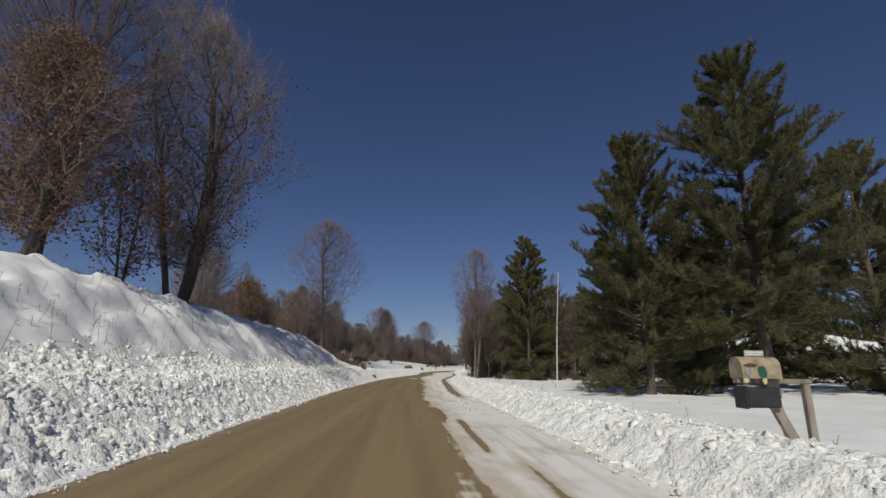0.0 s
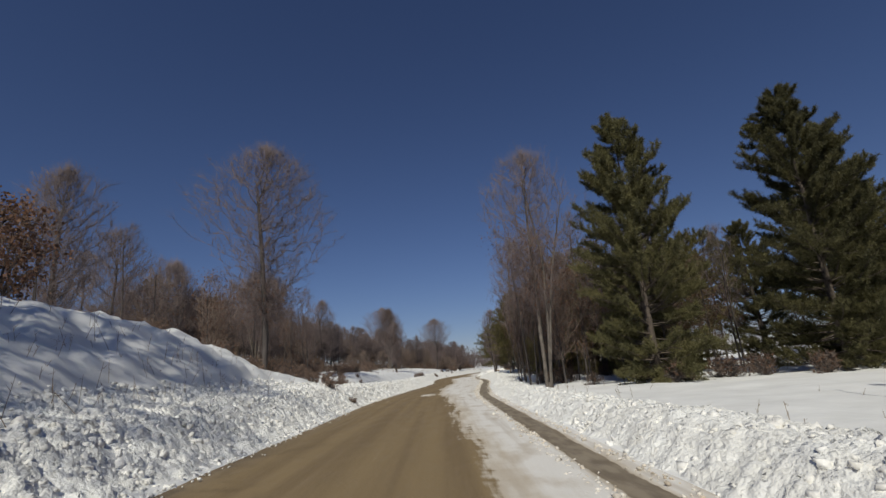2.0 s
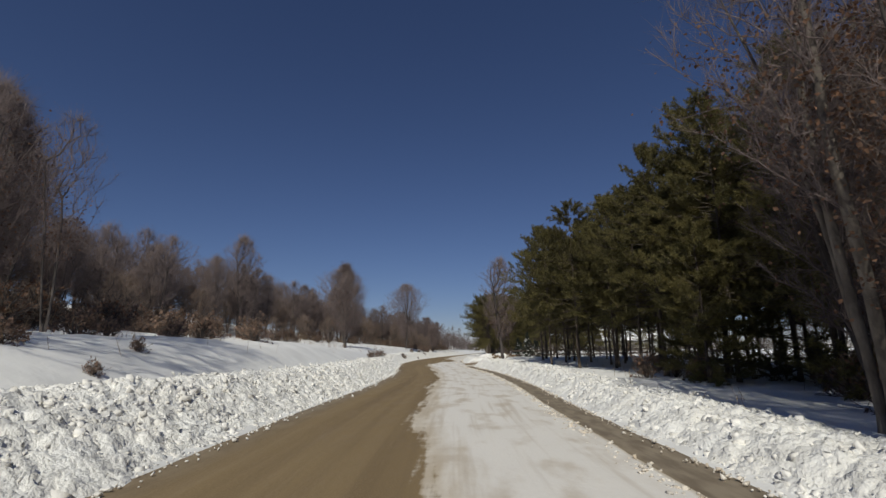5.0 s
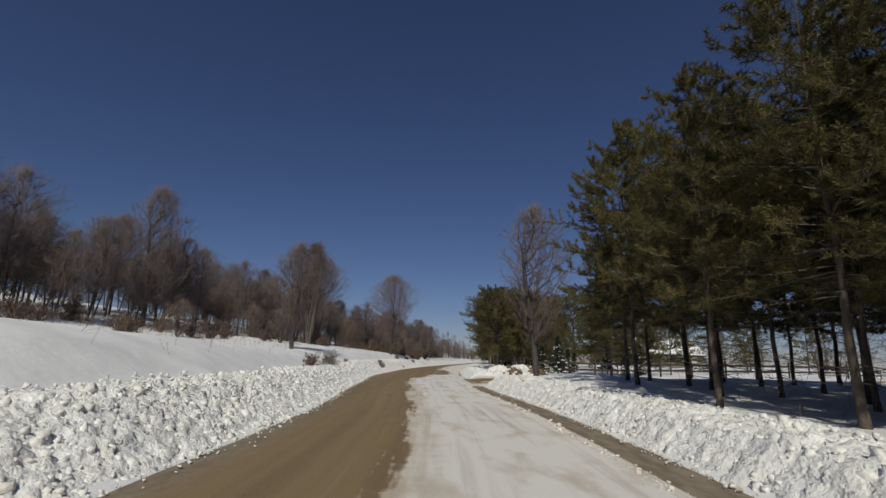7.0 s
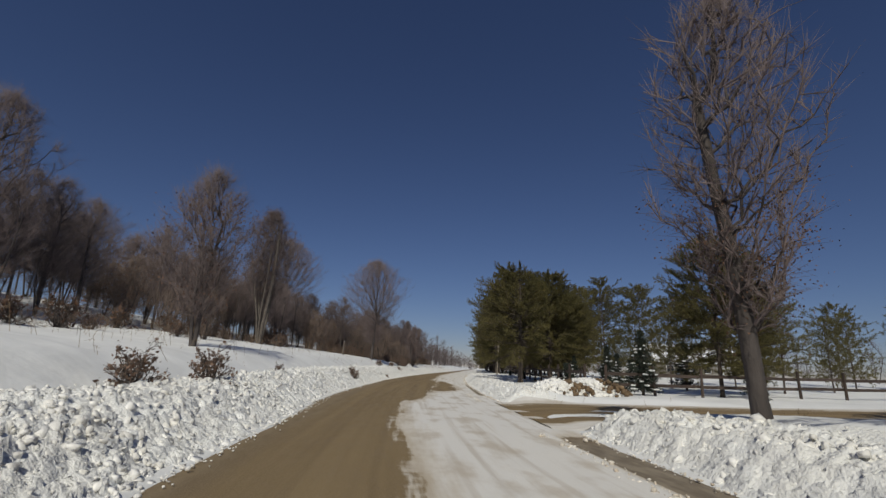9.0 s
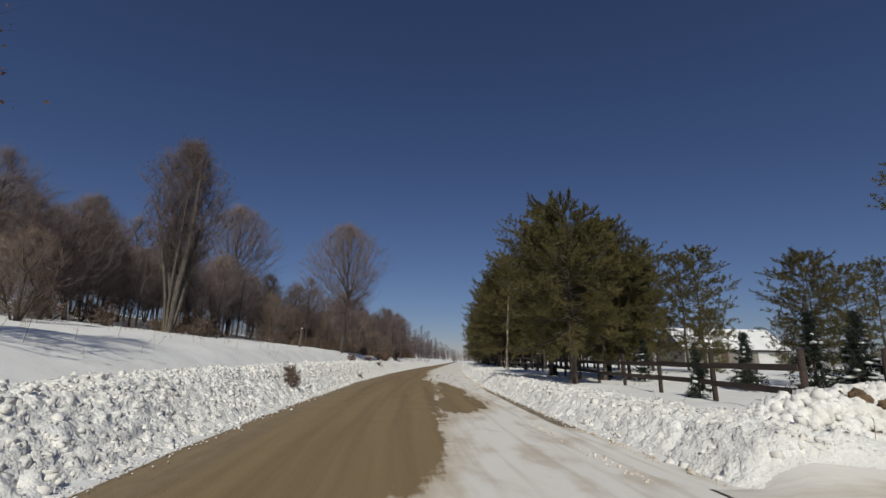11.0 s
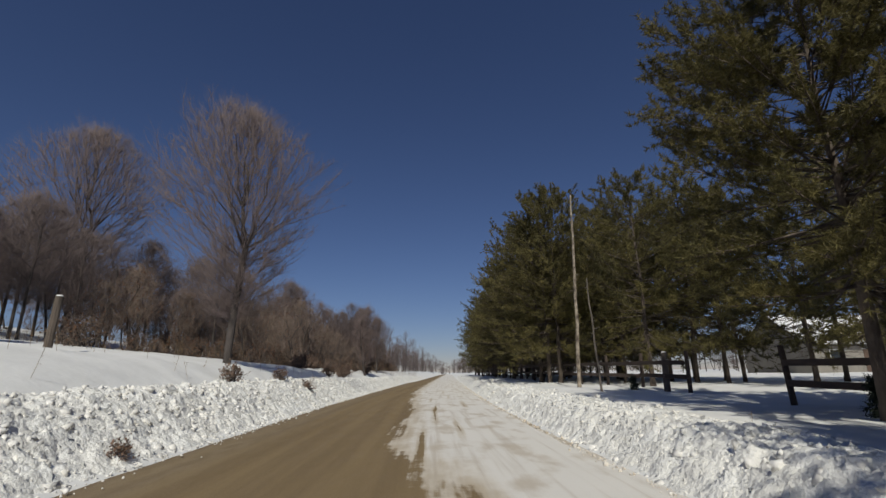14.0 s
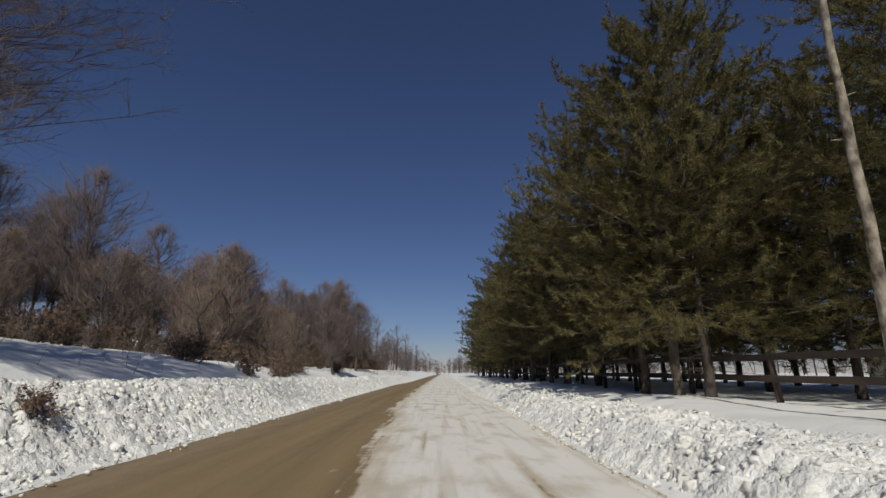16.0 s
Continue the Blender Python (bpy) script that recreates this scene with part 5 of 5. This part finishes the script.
# ---------------------------------------------------------------- dead trunk, leaning trunk, old posts
def dead_trunk(x, y, height, r, label, leanx=0.0, leany=0.0, mat_=None):
    t = thing("dead_trunk", (x, y, ground_z(x, y) - 0.2), label, "tree trunk")
    rr = np.random.default_rng(int(x * 100 + y))
    segs, p = [], np.array([0, 0, 0.0])
    n = 9
    for i in range(n):
        q = np.array([leanx * (i + 1) / n, leany * (i + 1) / n, (height + 0.2) * (i + 1) / n]) + np.append(rr.normal(0, 0.012, 2), 0)
        segs.append([*p, *q, r * (1 - 0.55 * i / n), r * (1 - 0.55 * (i + 1) / n)])
        p = q
    ang = np.arange(10) * 0.6283
    axis = [row[:3] for row in segs] + [segs[-1][3:6]]
    girth = [row[6] for row in segs] + [segs[-1][7]]
    rings = np.array([[(c[0] + g * math.cos(w), c[1] + g * math.sin(w), c[2]) for w in ang] for c, g in zip(axis, girth)])
    walls = np.array([(i * 10 + j, i * 10 + (j + 1) % 10, (i + 1) * 10 + (j + 1) % 10, (i + 1) * 10 + j) for i in range(n) for j in range(10)])
    part("trunk", (rings.reshape(-1, 3), [walls, np.arange(n * 10, n * 10 + 10)[None]]), mat_ or DEAD_BARK, t)
    for k in range(9):
        z = height * rr.uniform(0.35, 0.97)
        a = rr.uniform(0, 6.28)
        o = np.array([leanx * z / height, leany * z / height, z])
        stub = [[*o, *(o + np.array([math.cos(a), math.sin(a), 0.3]) * rr.uniform(0.08, 0.26)), 0.02, 0.008]]
        part("branch_stub", tubes(stub, 5), mat_ or DEAD_BARK, t)


dead_trunk(6.58, 139.7, 9.0, 0.095, "tall pale dead trunk without a crown beside the fence", 0.35, 0.1)
dead_trunk(6.28, 136.2, 4.2, 0.045, "slim leaning grey trunk beside the dead one", -0.2, 0.1, BARK_PALE)


def old_post(x, y, h, r, lean, label):
    t = thing("old_post", (x, y, ground_z(x, y) - 0.3), label, "post")
    bm = rod(bmesh.new(), (0, 0, 0), (lean, 0, h + 0.3), r, r * 0.9, 9)
    part("post", bm, POST_WOOD, t)
    part("snow_cap", rod(bmesh.new(), (lean, 0, h + 0.3), (lean, 0, h + 0.34), r * 0.85, r * 0.5, 9), SNOW, t, "little cap of snow")


old_post(-10.6, 132.2, 1.45, 0.11, 0.06, "weathered grey wooden post standing in snow")
old_post(8.75, 136.3, 1.35, 0.12, 0.04, "weathered grey wooden post standing in snow")


# ---------------------------------------------------------------- snow-laden little spruces
def spruce(seed, height, place, label, rz=0.0, snow=1.0):
    rr = np.random.default_rng(seed)
    t = thing("spruce_tree", place, label, "tree", "little spruces", rz)
    trunk = [[0, 0, -0.2, 0, 0, height * 0.97, 0.05 * height / 2, 0.008]]
    limbs, spots, ways, pads = [], [], [], []
    z = 0.12 * height
    while z < height * 0.97:
        f = 1 - z / height
        for k in range(8):
            a = rr.uniform(0, 6.28)
            ll = max(0.1, height * 0.36 * f * rr.uniform(0.75, 1.15))
            d = np.array([math.cos(a), math.sin(a), -0.18])
            e = np.array([0, 0, z]) + d * ll + [0, 0, 0.12 * ll]
            limbs.append([0, 0, z, *e, 0.014, 0.005])
            for i in range(max(3, int(9 * ll))):
                w = rr.uniform(0.25, 1.0)
                spots.append(np.array([0, 0, z]) * (1 - w) + e * w + rr.normal(0, 0.05, 3))
                ways.append(unit(d + rr.normal(0, 0.5, 3)))
            if rr.random() < 0.3 * snow and ll > 0.25:
                pads.append((np.array([0, 0, z]) * 0.35 + e * 0.65 + [0, 0, 0.035], ll * rr.uniform(0.16, 0.3), a))
        z += 0.17 * rr.uniform(0.8, 1.2)
    part("trunk", merge([tubes(trunk, 7), tubes(limbs, 3)]), BARK_PINE, t)
    part("crown", needle_tufts(rr, np.array(spots), np.array(ways), 10, 0.17, 0.028), NEEDLE_FIR, t)
    for c, size, a in pads:
        q = ICO_V * rr.uniform(0.7, 1.2, (12, 1)) * [size * 1.3, size * 0.8, 0.05]
        q = np.stack([q[:, 0] * math.cos(a) - q[:, 1] * math.sin(a), q[:, 0] * math.sin(a) + q[:, 1] * math.cos(a), q[:, 2]], -1)
        part("snow_pad", (q + c, ICO_F), SNOW, t, "snow lying on a bough")
    return t


for k, (x, y, h) in enumerate([(9.7, 107.0, 2.5), (10.6, 104.6, 3.2), (12.2, 108.6, 2.2), (11.2, 120.6, 2.3), (12.6, 114.2, 2.4), (17.0, 113.8, 3.4), (8.1, 109.6, 1.5), (14.5, 117.0, 2.0), (18.5, 108.8, 2.6), (15.5, 103.8, 1.7)]):
    spruce(80 + k, h, on(x, y), "little spruce with snow on its boughs behind the fence", k * 40.0)
spruce(95, 0.75, on(8.05, 127.2, 0.1), "tiny spruce poking out of the ploughed snow", 0, 0.3)
spruce(96, 0.6, on(7.9, 137.2, 0.1), "tiny spruce poking out of the ploughed snow", 50, 0.4)


# ---------------------------------------------------------------- dry shrubs, weeds and clumps on the banks
shrub = bare_tree(101, "low dry shrub with curled brown leaves in the snow", on(-4.3, 89.6), 0, group="dry shrubs", name="dry_shrub", twig_mat=TWIG_BROWN, leaf_mat=SHRUB_LEAF, leaves=260, leaf=0.085, height=1.15, radius=0.016, stems=7, first=0.05, limbs=22, angle=55, reach=0.55, lift=0.1, fans=(4, 4), twig=0.005)
for x, y, s in [(-4.1, 92.0, 1.0), (-4.9, 111.6, 0.75), (-5.3, 112.6, 0.6), (-5.4, 140.6, 0.7), (-7.3, 136.9, 1.0), (-6.3, 139.2, 0.75), (-3.4, 59.6, 0.5), (0.3, 43.9, 0.75), (1.3, 44.3, 0.55), (-3.1, 36.5, 0.7), (-2.6, 50.6, 0.8), (-1.8, 52.0, 0.7), (-8.6, 151.5, 1.2), (-7.2, 154.0, 1.3), (-6.6, 157.0, 1.2), (-8.0, 160.0, 1.5), (-7.5, 163.5, 1.4), (-9.2, 156.5, 1.5), (-5.0, 98.7, 0.45), (-4.9, 126.5, 0.5), (-2.6, 47.6, 0.9), (-3.5, 48.8, 1.1), (-1.7, 46.4, 0.75), (-4.4, 51.0, 0.9), (-5.2, 53.6, 1.0), (-3.6, 54.4, 0.7)]:
    put(shrub, x, y, (x * 77 + y * 31) % 360, s, sink=0.08)
for k in range(26):
    y = float(rng.uniform(43, 58))
    put(shrub, float(centre(y)) - float(rng.uniform(5.6, 10.5)), y, float(rng.uniform(0, 360)), float(rng.uniform(0.3, 0.75)), sink=0.06)
for k in range(34):
    y = float(rng.uniform(42, 72))
    put(shrub, float(centre(y)) - float(rng.uniform(8.5, 15.5)), y, float(rng.uniform(0, 360)), float(rng.uniform(0.5, 1.5)), sink=0.05)


def weeds(seed, count, where, label, tall=0.5):
    """Thin dry stalks sticking out of the snow."""
    rr = np.random.default_rng(seed)
    segs = []
    for k in range(count):
        x, y = where(rr)
        h = tall * rr.uniform(0.4, 1.6)
        d = np.array([rr.normal(0, 0.25), rr.normal(0, 0.25), 1.0])
        p = np.array([x, y, ground_z(x, y) - 0.05])
        q = p + unit(d) * h
        segs.append([*p, *q, 0.006, 0.003])
        for i in range(3):
            o = p + (q - p) * rr.uniform(0.4, 0.95)
            segs.append([*o, *(o + (rr.normal(0, 0.13, 3) + [0, 0, 0.08]) * h), 0.004, 0.002])
    return tagged(part("dry_weeds", tubes(segs, 3), DRY_GRASS), label=label, category="weeds", kind="stuff")


def bank_spot(rr):
    y = rr.uniform(2, 44)
    return float(centre(y)) - rr.uniform(4.8, 11), y


def field_spot(rr):
    y = rr.uniform(44, 180)
    return float(centre(y)) - 7 - 14 * rr.random(), y


def verge_spot(rr):
    y = rr.uniform(4, 130)
    return float(centre(y)) + 5 + 6 * rr.random() ** 1.5, y


weeds(201, 260, bank_spot, "thin dry weed stalks on the snowy bank")
def foot_spot(rr):
    y = rr.uniform(6, 36)
    return float(centre(y)) - rr.uniform(5.4, 7.2), y


weeds(204, 240, foot_spot, "clumps of dry stalks above the snow ridge", 0.34)
weeds(202, 900, field_spot, "dry grass and weed stalks in the snowy field")
def wood_spot(rr):
    y = rr.uniform(45, 215)
    return float(centre(y)) - float(wood_edge(y)) + 4.5 - 22 * rr.random() ** 1.3, y


weeds(205, 4200, wood_spot, "dry brown undergrowth poking through the woodland snow", 0.75)
weeds(203, 160, verge_spot, "dry weed stalks beside the snow ridge", 0.28)


# ---------------------------------------------------------------- heap of soil and snow beside the drive
def soil_heap(x, y, n, r, h, seed):
    t = thing("soil_heap", (x, y, ground_z(x, y)), "heap of brown frozen soil and snow pushed up by a plough", "heap")
    rr = np.random.default_rng(seed)
    for name, material, frac, label in (("frozen_soil", SOIL, 0.13, "brown frozen soil"), ("pushed_snow", SNOW_CLOD, 0.87, "lumps of snow")):
        m = int(n * frac)
        a, q = rr.uniform(0, 6.28, m), np.sqrt(rr.random(m))
        px, py = q * r * np.cos(a) + (0.35 * r if material is SOIL else -0.1 * r), q * r * 0.7 * np.sin(a)
        s = rr.uniform(0.05, 0.14, m)
        v = ICO_V[None] * rr.uniform(0.5, 1.3, (m, 12, 1)) * s[:, None, None]
        v = v + np.stack([px, py, h * (1 - q**1.6) * rr.uniform(0.8, 1.0, m)], -1)[:, None]
        part(name, (v.reshape(-1, 3), (ICO_F[None] + 12 * np.arange(m)[:, None, None]).reshape(-1, 3)), material, t, label)


soil_heap(7.6, 103.0, 800, 1.5, 0.75, 301)
soil_heap(6.0, 102.2, 800, 1.3, 0.6, 302)


# ---------------------------------------------------------------- buildings
def gable_house(x, y, rz, sx, sy, eave, ridge, label, wall_mat, snow_roof=True, openings=()):
    """A plain house: walls, gable roof with overhang, and doors and windows on its front (-y) side."""
    t = thing("house", (x, y, ground_z(x, y) - 0.15), label, "house", rz=rz)
    bm = bmesh.new()
    hx, hy = sx / 2, sy / 2
    lo = [bm.verts.new(p) for p in ((-hx, -hy, 0), (hx, -hy, 0), (hx, hy, 0), (-hx, hy, 0))]
    up = [bm.verts.new(p) for p in ((-hx, -hy, eave), (hx, -hy, eave), (hx, hy, eave), (-hx, hy, eave))]
    pk = [bm.verts.new((-hx, 0, ridge - 0.12)), bm.verts.new((hx, 0, ridge - 0.12))]
    for f in ((lo[0], lo[1], up[1], up[0]), (lo[2], lo[3], up[3], up[2]), (lo[1], lo[2], up[2], pk[1], up[1]), (lo[3], lo[0], up[0], pk[0], up[3])):
        bm.faces.new(f)
    bmesh.ops.recalc_face_normals(bm, faces=bm.faces)
    wall = part("wall", bm, wall_mat, t)
    run = math.hypot(hy, ridge - eave)
    tilt = math.degrees(math.atan2(ridge - eave, hy))
    for s in (-1, 1):
        over = 0.45
        mid = (0, s * (hy + over * math.cos(radians(tilt))) / 2, (ridge + eave - over * math.sin(radians(tilt))) / 2)
        roof = part("roof", slab(sx + 0.8, run + over, 0.14, mid, (-s * tilt, 0, 0), 0.02), ROOF_DARK, t)
        if snow_roof:
            up_n = Vector((0, s * math.sin(radians(tilt)), math.cos(radians(tilt)))) * 0.15
            part("roof_snow", slab(sx + 0.7, run + over - 0.12, 0.16, tuple(Vector(mid) + up_n), (-s * tilt, 0, 0), 0.06), SNOW, roof, "snow lying on the roof")
    for kind, px, w, h, z in openings:
        if kind == "window":
            win = part("window", slab(w, 0.06, h, (px, -hy - 0.01, z + h / 2)), TRIM_WHITE, t)
            part("pane", slab(w - 0.14, 0.03, h - 0.14, (px, -hy - 0.035, z + h / 2)), DARK_GLASS, win)
        else:
            door = part("door", slab(w, 0.07, h, (px, -hy - 0.01, z + h / 2), (0, 0, 0), 0.01), DOOR_BROWN if kind == "door" else TRIM_WHITE, t)
            part("frame", slab(w + 0.16, 0.04, 0.1, (px, -hy - 0.01, z + h + 0.06)), TRIM_WHITE, door)
    return t, wall


gable_house(40.5, 163.5, 0, 14.0, 8.5, 2.6, 5.4, "tan farm building with a snow-covered gable roof", SIDING, True, [("door", -1.6, 1.0, 2.05, 0.0), ("window", 1.2, 1.2, 1.1, 0.95), ("garage", 4.4, 2.8, 2.1, 0.0), ("window", -4.6, 1.2, 1.1, 0.95)])
gable_house(56.0, 86.5, -20, 8.0, 7.0, 2.7, 4.8, "white-walled garage with a snow-covered roof", SIDING_WHITE, True, [("garage", -1.6, 2.8, 2.1, 0.0), ("window", 2.2, 0.9, 1.0, 1.0)])
gable_house(52.0, 55.0, -25, 13.0, 8.0, 2.6, 4.9, "low brown house with a snow-covered roof", SIDING, True, [("window", -4.2, 1.4, 1.1, 1.0), ("door", -1.6, 0.95, 2.05, 0.1), ("window", 1.4, 1.6, 1.1, 1.0), ("window", 4.4, 1.2, 1.1, 1.0)])


# ---------------------------------------------------------------- parked pickup
def pickup(x, y, rz):
    t = thing("pickup_truck", (x, y, ground_z(x, y)), "dark older pickup truck parked on the snow", "truck", rz=rz)
    L, W = 5.2, 1.85

    def loft(profile, y0, y1, inset=0.0):
        bm = bmesh.new()
        a = [bm.verts.new((px, y0 + inset * max(0, (pz - 1.0)) * 0.4, pz)) for px, pz in profile]
        b = [bm.verts.new((px, y1 - inset * max(0, (pz - 1.0)) * 0.4, pz)) for px, pz in profile]
        n = len(profile)
        bm.faces.new(a)
        bm.faces.new(b[::-1])
        for i in range(n):
            bm.faces.new((a[i], b[i], b[(i + 1) % n], a[(i + 1) % n]))
        bmesh.ops.recalc_face_normals(bm, faces=bm.faces)
        bmesh.ops.bevel(bm, geom=list(bm.edges), offset=0.03, segments=2, affect="EDGES")
        return bm

    hood = [(-2.6, 0.45), (2.5, 0.45), (2.6, 0.6), (2.58, 0.98), (1.2, 1.08), (-2.55, 1.08), (-2.62, 0.95)]
    part("body", loft(hood, -W / 2, W / 2), TRUCK_PAINT, t)
    cab = [(-0.75, 1.05), (1.25, 1.06), (0.72, 1.72), (0.45, 1.78), (-0.6, 1.78), (-0.72, 1.7)]
    cab_ob = part("cab", loft(cab, -W / 2 + 0.03, W / 2 - 0.03, 0.5), TRUCK_PAINT, t)
    for s in (-1, 1):
        part("side_window", slab(1.05, 0.03, 0.46, (0.06, s * (W / 2 - 0.16), 1.4), (s * 11, 0, 0), 0.01), DARK_GLASS, cab_ob)
        part("headlight", slab(0.05, 0.3, 0.17, (2.58, s * 0.68, 0.82), (0, 0, 0), 0.015), LAMP_GLASS, t)
        part("bed_side", slab(1.8, 0.07, 0.12, (-1.7, s * (W / 2 - 0.05), 1.13), (0, 0, 0), 0.02), TRUCK_PAINT, t)
        part("mirror", slab(0.06, 0.18, 0.2, (0.95, s * (W / 2 + 0.08), 1.25), (0, 0, 0), 0.02), BLACK_PLASTIC, t)
    part("windscreen", slab(0.03, 1.4, 0.62, (1.0, 0, 1.4), (0, -38, 0), 0.01), DARK_GLASS, cab_ob)
    part("grille", slab(0.05, 1.0, 0.2, (2.6, 0, 0.82), (0, 0, 0), 0.015), CHROME, t)
    part("bumper", slab(0.14, 1.8, 0.17, (2.66, 0, 0.52), (0, 0, 0), 0.03), CHROME, t)
    for px in (1.65, -1.6):
        for s in (-1, 1):
            bm = rod(bmesh.new(), (px, s * 0.7, 0.37), (px, s * 0.95, 0.37), 0.37, 0.37, 24)
            wheel = part("wheel", bm, TYRE, t)
            part("rim", rod(bmesh.new(), (px, s * 0.94, 0.37), (px, s * 0.965, 0.37), 0.22, 0.2, 18), CHROME, wheel)


pickup(47.8, 77.6, -18)
